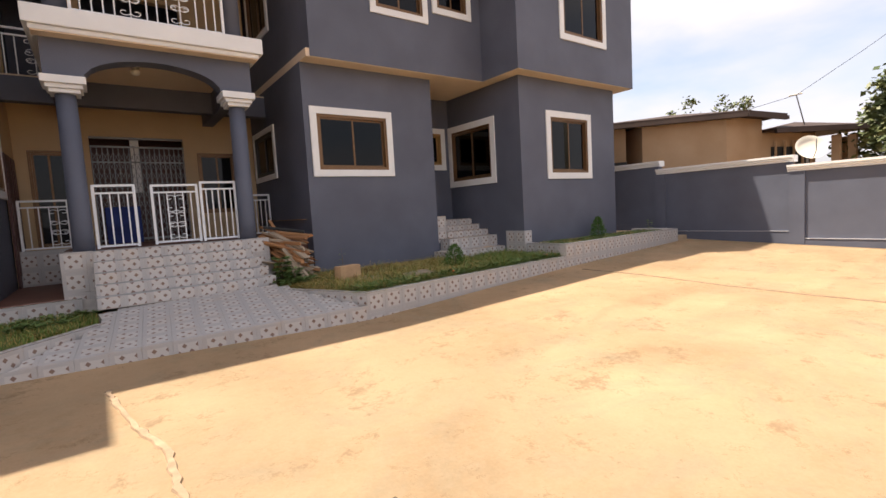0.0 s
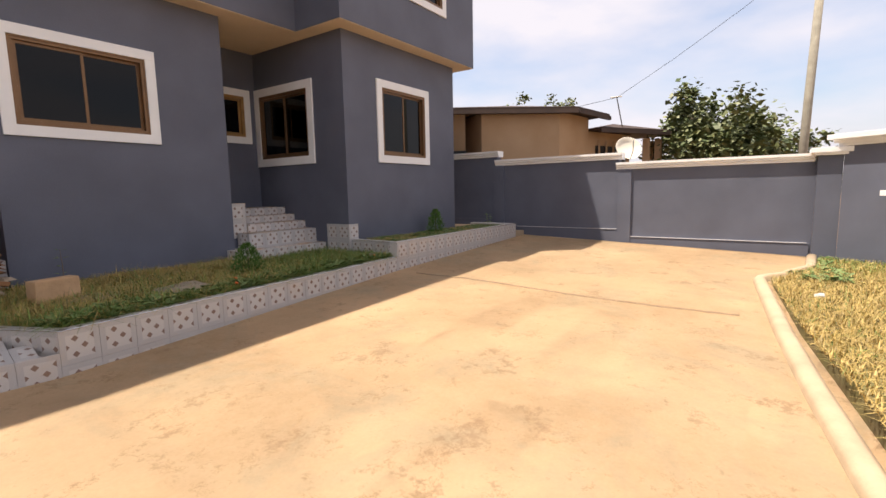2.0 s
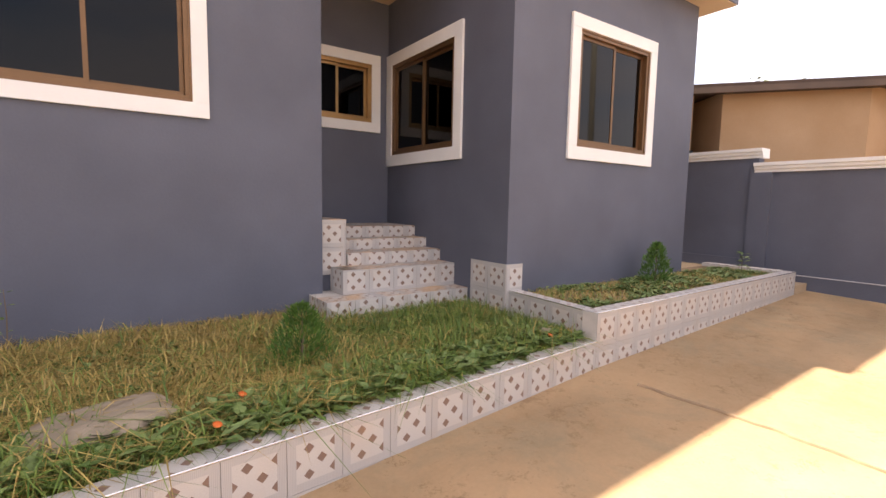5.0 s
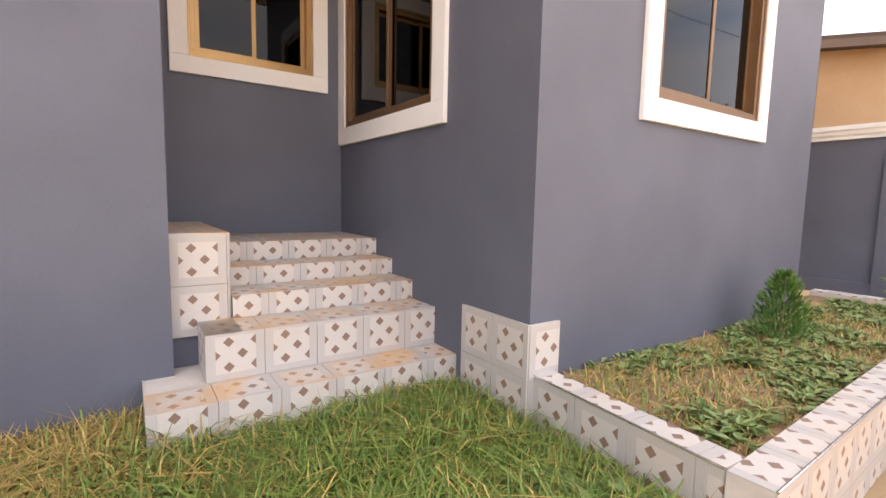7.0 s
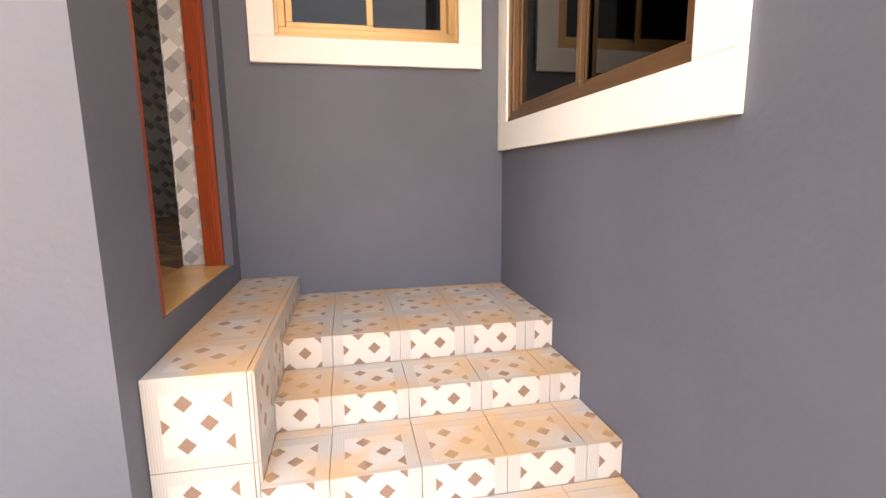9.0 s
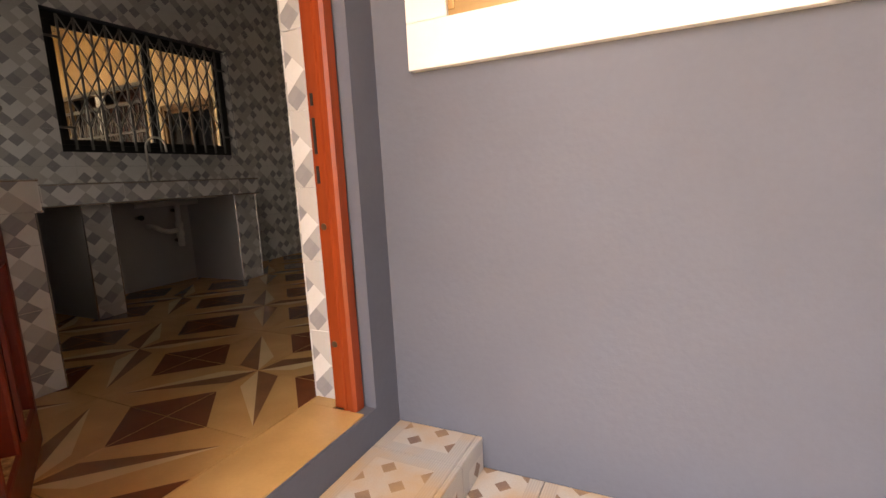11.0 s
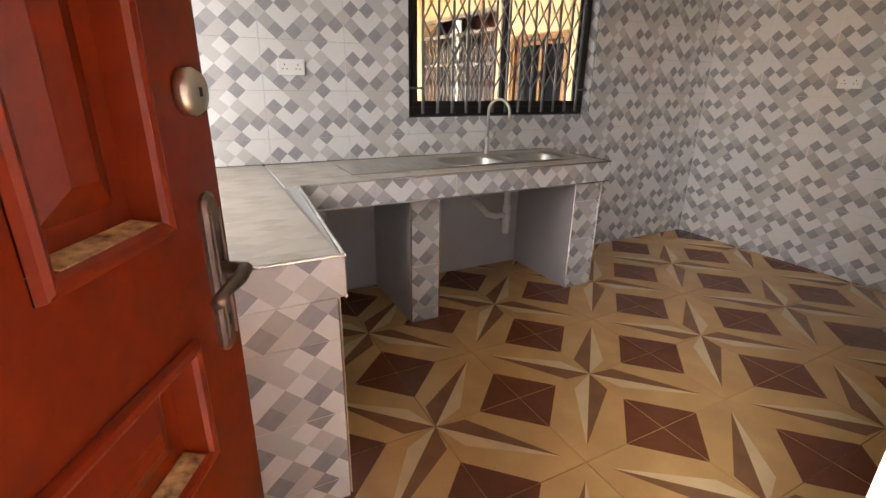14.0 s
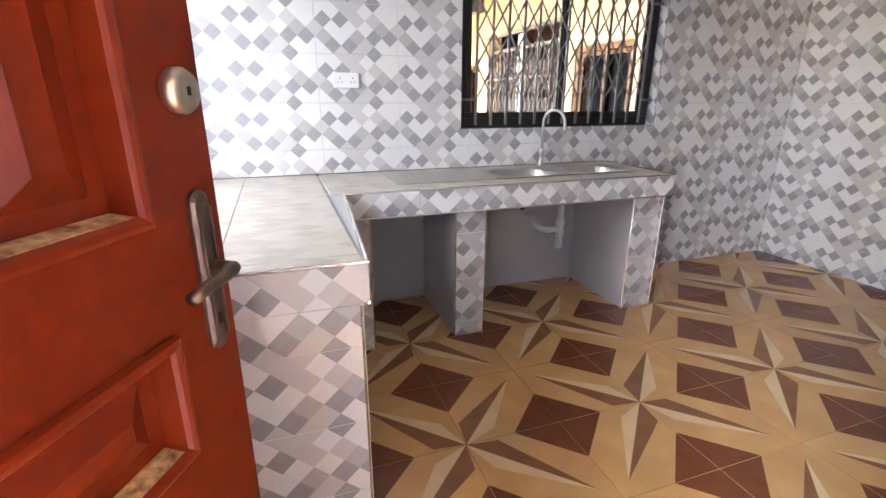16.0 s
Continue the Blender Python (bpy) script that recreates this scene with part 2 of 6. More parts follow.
def yard_material():
    """Sun-bleached sandy screed with worn grey patches and fine cracks."""
    m = material("yard_screed", (0.56, 0.385, 0.215), 0.85, vary=0.13, scale=0.55, fine=38, bump=0.25, tint=(0.66, 0.475, 0.285))
    nt = m.node_tree
    b = nt.nodes["Principled BSDF"]
    base = b.inputs["Base Color"].links[0].from_socket
    tc = nt.nodes.new("ShaderNodeTexCoord")
    n1 = nt.nodes.new("ShaderNodeTexNoise")
    n1.inputs["Scale"].default_value, n1.inputs["Detail"].default_value, n1.inputs["Roughness"].default_value = 0.8, 10, 0.72
    n1.inputs["Distortion"].default_value = 0.6
    nt.links.new(tc.outputs["Object"], n1.inputs["Vector"])
    r1 = nt.nodes.new("ShaderNodeValToRGB")
    r1.color_ramp.elements[0].position, r1.color_ramp.elements[1].position = 0.50, 0.66
    nt.links.new(n1.outputs["Fac"], r1.inputs["Fac"])
    c1 = blend(nt, chain(nt, "MULTIPLY", r1.outputs["Color"], 0.65), base, (0.44, 0.36, 0.235))
    n2 = nt.nodes.new("ShaderNodeTexNoise")
    n2.inputs["Scale"].default_value, n2.inputs["Detail"].default_value, n2.inputs["Roughness"].default_value = 1.9, 12, 0.8
    nt.links.new(tc.outputs["Object"], n2.inputs["Vector"])
    r2 = nt.nodes.new("ShaderNodeValToRGB")
    r2.color_ramp.elements[0].position, r2.color_ramp.elements[1].position = 0.575, 0.615
    nt.links.new(n2.outputs["Fac"], r2.inputs["Fac"])
    c2 = blend(nt, chain(nt, "MULTIPLY", r2.outputs["Color"], 0.6), c1, (0.36, 0.225, 0.125))
    n3 = nt.nodes.new("ShaderNodeTexNoise")
    n3.inputs["Scale"].default_value, n3.inputs["Detail"].default_value, n3.inputs["Roughness"].default_value = 9.0, 10, 0.75
    nt.links.new(tc.outputs["Object"], n3.inputs["Vector"])
    r3 = nt.nodes.new("ShaderNodeValToRGB")
    r3.color_ramp.elements[0].position, r3.color_ramp.elements[1].position = 0.60, 0.68
    nt.links.new(n3.outputs["Fac"], r3.inputs["Fac"])
    near = nt.nodes.new("ShaderNodeValToRGB")
    near.color_ramp.elements[0].position, near.color_ramp.elements[1].position = 0.45, 0.60
    nt.links.new(n1.outputs["Fac"], near.inputs["Fac"])
    c2 = blend(nt, chain(nt, "MULTIPLY", chain(nt, "MULTIPLY", r3.outputs["Color"], near.outputs["Color"]), 0.75), c2, (0.30, 0.175, 0.09))
    n4 = nt.nodes.new("ShaderNodeTexNoise")
    n4.inputs["Scale"].default_value, n4.inputs["Detail"].default_value, n4.inputs["Roughness"].default_value = 4.2, 14, 0.82
    nt.links.new(tc.outputs["Object"], n4.inputs["Vector"])
    r4 = nt.nodes.new("ShaderNodeValToRGB")
    r4.color_ramp.elements[0].position, r4.color_ramp.elements[1].position = 0.40, 0.60
    nt.links.new(n4.outputs["Fac"], r4.inputs["Fac"])
    c2 = blend(nt, chain(nt, "MULTIPLY", r4.outputs["Color"], 0.30), c2, (0.74, 0.56, 0.35))
    # flaked crust: sharp-edged scabs strewn in loose patches
    vo = nt.nodes.new("ShaderNodeTexVoronoi")
    vo.feature = "DISTANCE_TO_EDGE"
    vo.inputs["Scale"].default_value = 3.2
    warp = nt.nodes.new("ShaderNodeVectorMath")
    warp.operation = "MULTIPLY_ADD"
    warp.inputs[1].default_value = (0.5, 0.5, 0.5)
    nt.links.new(n3.outputs["Color"], warp.inputs[0])
    nt.links.new(tc.outputs["Object"], warp.inputs[2])
    nt.links.new(warp.outputs[0], vo.inputs["Vector"])
    line = chain(nt, "LESS_THAN", vo.outputs["Distance"], 0.022)
    part_of = chain(nt, "GREATER_THAN", n2.outputs["Fac"], 0.535)
    c2 = blend(nt, chain(nt, "MULTIPLY", chain(nt, "MULTIPLY", line, part_of), 0.55), c2, (0.40, 0.25, 0.13))
    nt.links.new(c2, b.inputs["Base Color"])
    return m


def wood_material(name, a, b_, rough, scale=(18, 1.2, 18), coat=0.0, bump=0.2, spec=0.5):
    m = bpy.data.materials.new(name)
    m.use_nodes = True
    nt = m.node_tree
    b = nt.nodes["Principled BSDF"]
    b.inputs["Roughness"].default_value, b.inputs["Coat Weight"].default_value = rough, coat
    b.inputs["Specular IOR Level"].default_value = spec
    tc = nt.nodes.new("ShaderNodeTexCoord")
    mp = nt.nodes.new("ShaderNodeMapping")
    mp.inputs["Scale"].default_value = scale
    n = nt.nodes.new("ShaderNodeTexNoise")
    n.inputs["Scale"].default_value, n.inputs["Detail"].default_value, n.inputs["Distortion"].default_value = 1.5, 7, 0.5
    nt.links.new(tc.outputs["Object"], mp.inputs["Vector"])
    nt.links.new(mp.outputs["Vector"], n.inputs["Vector"])
    info = nt.nodes.new("ShaderNodeObjectInfo")
    f = chain(nt, "ADD", n.outputs["Fac"], chain(nt, "MULTIPLY", chain(nt, "SUBTRACT", info.outputs["Random"], 0.5), 0.5))
    nt.links.new(blend(nt, f, a, b_), b.inputs["Base Color"])
    bp = nt.nodes.new("ShaderNodeBump")
    bp.inputs["Strength"].default_value, bp.inputs["Distance"].default_value = bump, 0.004
    nt.links.new(n.outputs["Fac"], bp.inputs["Height"])
    nt.links.new(bp.outputs["Normal"], b.inputs["Normal"])
    return m


M = {
    "slate": material("slate_paint", (0.110, 0.118, 0.152), 0.62, vary=0.14, scale=1.1, fine=45, bump=0.35, spec=0.35),
    "white": material("white_paint", (0.80, 0.79, 0.77), 0.5, vary=0.05, scale=2, fine=50, bump=0.12),
    "cream": material("cream_soffit", (0.72, 0.56, 0.40), 0.7, vary=0.08, scale=1.2, fine=40, bump=0.15),
    "porch": material("porch_cream", (0.55, 0.39, 0.22), 0.65, vary=0.08, scale=1.1, fine=40, bump=0.15),
    "yard": yard_material(),
    "earth": material("earth", (0.24, 0.15, 0.08), 0.95, vary=0.3, scale=2, fine=30, bump=0.6),
    "soil": material("lawn_soil", (0.19, 0.13, 0.06), 0.95, vary=0.35, scale=2.5, fine=40, bump=0.8, tint=(0.16, 0.15, 0.05)),
    "dry_soil": material("dry_soil", (0.25, 0.16, 0.085), 0.95, vary=0.35, scale=3, fine=40, bump=0.8),
    "tile": diamond_tile_material("diamond_tile", 0.0),
    "tile_tread": diamond_tile_material("diamond_tile_trodden", 0.75),
    "grout": material("tile_bed", (0.55, 0.51, 0.47), 0.8, vary=0.12, scale=6, fine=80),
    "seam": material("seam_mortar", (0.36, 0.25, 0.155), 0.95, vary=0.25, scale=9, fine=60, bump=0.3),
    "ribbed": material("ribbed_step_tile", (0.44, 0.43, 0.42), 0.5, vary=0.12, scale=6, fine=180, bump=0.2, random=0.05),
    "mosaic": mosaic_tile_material("mosaic_tile"),
    "top_tile": mosaic_tile_material("worktop_tile", 0.3, True, 0.40, 0.40),
    "metal_trim": material("tile_edge_trim", (0.78, 0.76, 0.73), 0.25, 0.9, vary=0.05),
    "plaster": material("grey_plaster", (0.50, 0.49, 0.50), 0.75, vary=0.08, scale=2, fine=50, bump=0.2),
    "ceiling": material("white_ceiling", (0.78, 0.77, 0.74), 0.8, vary=0.04),
    "bronze": material("bronze_aluminium", (0.18, 0.098, 0.046), 0.35, 0.55, vary=0.12, scale=5, fine=70, bump=0.05),
    "bronze_light": material("gold_bronze_aluminium", (0.42, 0.25, 0.10), 0.35, 0.5, vary=0.12, scale=5, fine=70, bump=0.05),
    "dark_alu": material("dark_aluminium", (0.03, 0.026, 0.024), 0.4, 0.3, vary=0.1),
    "glass": glass_material("tinted_glass", (0.06, 0.057, 0.057)),
    "clear": glass_material("clear_glass", (0.82, 0.84, 0.82)),
    "door": wood_material("red_brown_varnish", (0.225, 0.025, 0.003), (0.115, 0.011, 0.002), 0.36, coat=0.0, bump=0.12, spec=0.3),
    "dark_wood": wood_material("dark_brown_varnish", (0.045, 0.018, 0.010), (0.018, 0.008, 0.005), 0.35, scale=(18, 18, 1.2), bump=0.15),
    "jamb": wood_material("orange_brown_varnish", (0.35, 0.060, 0.015), (0.19, 0.029, 0.009), 0.42, scale=(18, 18, 1.2), coat=0.08, bump=0.12, spec=0.3),
    "dusty": material("dust_on_moulding", (0.16, 0.06, 0.025), 0.9, vary=0.3, scale=55, fine=160, bump=0.5, tint=(0.50, 0.34, 0.17)),
    "steel": material("brushed_steel", (0.60, 0.58, 0.55), 0.36, 1.0, vary=0.06, scale=20, fine=200, bump=0.03),
    "satin": material("satin_nickel", (0.58, 0.52, 0.42), 0.32, 0.9, vary=0.12, scale=30, fine=200, bump=0.04),
    "aged": material("aged_bronze_metal", (0.17, 0.125, 0.095), 0.34, 0.85, vary=0.3, scale=25, fine=200, bump=0.05),
    "bars": material("grey_painted_bars", (0.21, 0.205, 0.20), 0.4, 0.5, vary=0.12),
    "white_metal": material("white_enamel_metal", (0.80, 0.80, 0.80), 0.35, vary=0.04),
    "pvc": material("white_plastic", (0.76, 0.75, 0.74), 0.4, vary=0.05),
    "socket": material("socket_plastic", (0.80, 0.80, 0.79), 0.3, vary=0.02, bump=0.0),
    # also the painted darkness inside openings and small holes
    "black": material("black_rubber_hole_shade", (0.015, 0.015, 0.015), 0.6, vary=0.1),
    "floor_tan": material("floor_tan", (0.60, 0.335, 0.125), 0.22, vary=0.10, scale=4, fine=90, bump=0.03, tint=(0.65, 0.385, 0.16), random=0.04),
    "floor_cream": material("floor_cream", (0.73, 0.52, 0.285), 0.22, vary=0.08, scale=6, fine=90, bump=0.03),
    "floor_dark": material("floor_dark", (0.27, 0.128, 0.055), 0.22, vary=0.16, scale=9, fine=70, bump=0.03),
    "floor_red": material("floor_red", (0.19, 0.060, 0.025), 0.22, vary=0.14, scale=9, fine=70, bump=0.03),
    "floor_grout": material("floor_grout", (0.50, 0.34, 0.19), 0.8, vary=0.1),
    "wall_grout": material("wall_grout", (0.78, 0.77, 0.76), 0.8, vary=0.06),
    "plank": wood_material("rough_sawn_plank", (0.48, 0.24, 0.10), (0.24, 0.105, 0.045), 0.8, scale=(2, 22, 22), bump=0.5),
    "plank_grey": wood_material("weathered_plank", (0.50, 0.40, 0.29), (0.30, 0.22, 0.15), 0.85, scale=(2, 22, 22), bump=0.5),
    "block": material("sandcrete_block", (0.52, 0.33, 0.18), 0.92, vary=0.14, scale=6, fine=60, bump=0.7),
    "slab": material("weathered_concrete", (0.31, 0.25, 0.18), 0.92, vary=0.2, scale=5, fine=60, bump=0.6),
    "kerbstone": material("kerb_concrete", (0.44, 0.33, 0.215), 0.9, vary=0.15, scale=3, fine=50, bump=0.5),
    "grass": leaf_material("grass_green", (0.05, 0.12, 0.016), (0.23, 0.30, 0.06)),
    "dry": leaf_material("grass_dry", (0.58, 0.41, 0.13), (0.26, 0.185, 0.055)),
    "weed": leaf_material("broad_leaf", (0.075, 0.14, 0.030), (0.20, 0.26, 0.085)),
    "conifer": leaf_material("conifer_leaf", (0.045, 0.125, 0.018), (0.10, 0.185, 0.03)),
    "tree": leaf_material("tree_leaf", (0.055, 0.085, 0.024), (0.18, 0.19, 0.075)),
    "bark": wood_material("bark", (0.20, 0.15, 0.10), (0.09, 0.06, 0.04), 0.9, scale=(6, 6, 2), bump=0.6),
    "flower": material("orange_petal", (0.75, 0.16, 0.03), 0.6),
    "old_wall": material("old_ochre_render", (0.50, 0.31, 0.16), 0.9, vary=0.22, scale=0.9, fine=30, bump=0.4, tint=(0.40, 0.27, 0.16)),
    "old_roof": material("rusty_sheet_roof", (0.055, 0.033, 0.024), 0.8, vary=0.3, scale=1.5, fine=20, bump=0.4),
    "dish": material("dish_cream", (0.74, 0.68, 0.56), 0.5, vary=0.06),
    "pole": material("timber_pole", (0.34, 0.31, 0.24), 0.9, vary=0.2, scale=4, fine=50, bump=0.4),
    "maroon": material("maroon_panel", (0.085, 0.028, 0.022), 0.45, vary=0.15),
    "red_floor": material("red_oxide_floor", (0.17, 0.075, 0.05), 0.6, vary=0.2, scale=2, fine=40),
    "blue": material("blue_cloth", (0.03, 0.05, 0.20), 0.8, vary=0.2),
}


# ---- mesh helpers ----
def mesh_object(name, bm, mats, parent=None, smooth=False):
    me = bpy.data.meshes.new(name)
    bmesh.ops.recalc_face_normals(bm, faces=bm.faces)
    bm.to_mesh(me)
    bm.free()
    for m in (mats if isinstance(mats, (list, tuple)) else [mats]):
        me.materials.append(m)
    if smooth:
        for p in me.polygons:
            p.use_smooth = True
    ob = new(name, me)
    if parent:
        ob.parent = parent
    return ob


def part(name, bm, mat, parent, label="", smooth=False):
    ob = mesh_object(name, bm, mat, parent, smooth)
    return tagged(ob, label) if label else ob


def thing(name, label, category, m=None, group="", kind=""):
    ob = new(name)
    ob.empty_display_size = 0.1
    if m is not None:
        ob.matrix_world = m
    return tagged(ob, label, category, group, kind)


def box(bm, x0, x1, y0, y1, z0, z1, bevel=0.0, m=None):
    vs = [bm.verts.new((x, y, z)) for x in (x0, x1) for y in (y0, y1) for z in (z0, z1)]
    fs = [bm.faces.new([vs[i] for i in f]) for f in ((0, 1, 3, 2), (4, 6, 7, 5), (0, 4, 5, 1), (2, 3, 7, 6), (0, 2, 6, 4), (1, 5, 7, 3))]
    if bevel:
        es = list({e for f in fs for e in f.edges})
        r = bmesh.ops.bevel(bm, geom=es, offset=bevel, segments=2, affect="EDGES", profile=0.6)
        vs = list({v for f in r["faces"] for v in f.verts})
    if m is not None:
        bmesh.ops.transform(bm, matrix=m, verts=vs)
    return bm


def boxes(*specs, bevel=0.0):
    bm = bmesh.new()
    for s in specs:
        box(bm, *s, bevel=bevel)
    return bm


def prism(bm, pts, z0, z1):
    """An upright prism over a plan polygon."""
    lo = [bm.verts.new((x, y, z0)) for x, y in pts]
    hi = [bm.verts.new((x, y, z1)) for x, y in pts]
    bm.faces.new(lo)
    bm.faces.new(hi)
    n = len(pts)
    for i in range(n):
        j = (i + 1) % n
        bm.faces.new((lo[i], lo[j], hi[j], hi[i]))
    return bm


def lathe(bm, profile, seg=24, m=None):
    """A turned solid from (radius, height) pairs."""
    rings = []
    for r, z in profile:
        rings.append([bm.verts.new((r * math.cos(2 * math.pi * i / seg), r * math.sin(2 * math.pi * i / seg), z)) for i in range(seg)])
    for a, b in zip(rings, rings[1:]):
        for i in range(seg):
            j = (i + 1) % seg
            bm.faces.new((a[i], a[j], b[j], b[i]))
    bm.faces.new(rings[0])
    bm.faces.new(rings[-1])
    if m is not None:
        bmesh.ops.transform(bm, matrix=m, verts=[v for r in rings for v in r])
    return bm


def tube(bm, pts, r, seg=8):
    """A round bar along a line of points."""
    pts = [Vector(p) for p in pts]
    rings = []
    side = None
    for i, p in enumerate(pts):
        d = (pts[min(i + 1, len(pts) - 1)] - pts[max(i - 1, 0)]).normalized()
        if side is None:
            side = d.orthogonal().normalized()
        side = (side - d * side.dot(d)).normalized()
        up = d.cross(side)
        rr = r[i] if isinstance(r, (list, tuple)) else r
        rings.append([bm.verts.new(p + (side * math.cos(2 * math.pi * k / seg) + up * math.sin(2 * math.pi * k / seg)) * rr) for k in range(seg)])
    for a, b in zip(rings, rings[1:]):
        for k in range(seg):
            j = (k + 1) % seg
            bm.faces.new((a[k], a[j], b[j], b[k]))
    bm.faces.new(rings[0])
    bm.faces.new(rings[-1])
    return bm


def solid_wall(bm, axis, lo, hi, u0, u1, z0, z1, holes=()):
    """A wall lo..hi thick that runs along the other axis from u0 to u1, with rectangular holes (u0, u1, z0, z1) through it."""
    us = sorted({u0, u1, *[min(max(h[i], u0), u1) for h in holes for i in (0, 1)]})
    zs = sorted({z0, z1, *[min(max(h[i], z0), z1) for h in holes for i in (2, 3)]})

    def full(i, k):
        if not (0 <= i < len(us) - 1 and 0 <= k < len(zs) - 1):
            return False
        u, z = (us[i] + us[i + 1]) / 2, (zs[k] + zs[k + 1]) / 2
        return not any(h[0] < u < h[1] and h[2] < z < h[3] for h in holes)

    def P(d, u, z):
        return (d, u, z) if axis == "x" else (u, d, z)

    def quad(*ps):
        bm.faces.new([bm.verts.new(p) for p in ps])

    for i in range(len(us) - 1):
        for k in range(len(zs) - 1):
            if not full(i, k):
                continue
            a, b, c, d = us[i], us[i + 1], zs[k], zs[k + 1]
            for t in (lo, hi):
                quad(P(t, a, c), P(t, b, c), P(t, b, d), P(t, a, d))
            if not full(i - 1, k):
                quad(P(lo, a, c), P(hi, a, c), P(hi, a, d), P(lo, a, d))
            if not full(i + 1, k):
                quad(P(lo, b, c), P(hi, b, c), P(hi, b, d), P(lo, b, d))
            if not full(i, k - 1):
                quad(P(lo, a, c), P(hi, a, c), P(hi, b, c), P(lo, b, c))
            if not full(i, k + 1):
                quad(P(lo, a, d), P(hi, a, d), P(hi, b, d), P(lo, b, d))
    bmesh.ops.remove_doubles(bm, verts=bm.verts, dist=0.0005)
    return bm


TILE_MESHES = {}


def tile_piece(parent, name, mat, size, u0, u1, v0, v1, m, gap=0.0025, thick=0.008):
    """One (cut) tile; u and v are metres from the middle of the whole tile. m carries its plane into the world."""
    gap = {"mosaic_tile": 0.0006, "worktop_tile": 0.0010, "diamond_tile_trodden": 0.0012, "diamond_tile": 0.0013}.get(mat.name, gap)
    key = (mat.name, round(u0, 3), round(u1, 3), round(v0, 3), round(v1, 3))
    if key not in TILE_MESHES:
        bm = bmesh.new()
        a, b, c, d = u0 + gap / 2, u1 - gap / 2, v0 + gap / 2, v1 - gap / 2
        e = 0.0006 if mat.name == "mosaic_tile" else 0.0015
        base = [bm.verts.new(p) for p in ((a, c, 0), (b, c, 0), (b, d, 0), (a, d, 0))]
        top = [bm.verts.new(p) for p in ((a + e, c + e, thick), (b - e, c + e, thick), (b - e, d - e, thick), (a + e, d - e, thick))]
        bm.faces.new(top)
        for i in range(4):
            j = (i + 1) % 4
            bm.faces.new((base[i], base[j], top[j], top[i]))
        uvl = bm.loops.layers.uv.new("UVMap")
        for f in bm.faces:
            for l in f.loops:
                l[uvl].uv = (l.vert.co.x, l.vert.co.y)
        me = bpy.data.meshes.new(name)
        bm.to_mesh(me)
        bm.free()
        me.materials.append(mat)
        TILE_MESHES[key] = me
    ob = new(name, TILE_MESHES[key])
    ob.parent = parent
    ob.matrix_parent_inverse = parent.matrix_world.inverted()
    ob.matrix_world = m
    return ob


def tile_face(parent, origin, along, up, width, height, mat, tw=0.33, th=0.33, off_u=0.0, off_v=0.0, holes=(), name="tile"):
    """Tiles a rectangle: origin is its lower corner, along and up are unit vectors; whole tiles start at the offsets."""
    o, a, b = Vector(origin), Vector(along).normalized(), Vector(up).normalized()
    n = a.cross(b)
    nu, nv = int(math.ceil((width + off_u) / tw)) + 1, int(math.ceil((height + off_v) / th)) + 1
    for i in range(nu):
        for k in range(nv):
            cells = [(i * tw - off_u, (i + 1) * tw - off_u, k * th - off_v, (k + 1) * th - off_v)]
            for h in holes:
                nxt = []
                for (p, q, r, s) in cells:
                    x0, x1, y0, y1 = max(p, h[0]), min(q, h[1]), max(r, h[2]), min(s, h[3])
                    if x1 - x0 <= 0.002 or y1 - y0 <= 0.002:
                        nxt.append((p, q, r, s))
                        continue
                    nxt += [(p, x0, r, s), (x1, q, r, s), (x0, x1, r, y0), (x0, x1, y1, s)]
                cells = nxt
            cu, cv = (i + 0.5) * tw - off_u, (k + 0.5) * th - off_v
            for (p, q, r, s) in cells:
                p, q, r, s = max(p, 0), min(q, width), max(r, 0), min(s, height)
                if q - p < 0.012 or s - r < 0.012:
                    continue
                c = o + a * cu + b * cv
                mat4 = Matrix((( a.x, b.x, n.x, c.x), (a.y, b.y, n.y, c.y), (a.z, b.z, n.z, c.z), (0, 0, 0, 1)))
                tile_piece(parent, name, mat, tw, p - cu, q - cu, r - cv, s - cv, mat4)


def yard_z(x, y):
    """The height of the sloping yard."""
    return -0.11 + 0.028 * (max(x, 3.45) - 8.55) + 0.035 * (y - 5.66)


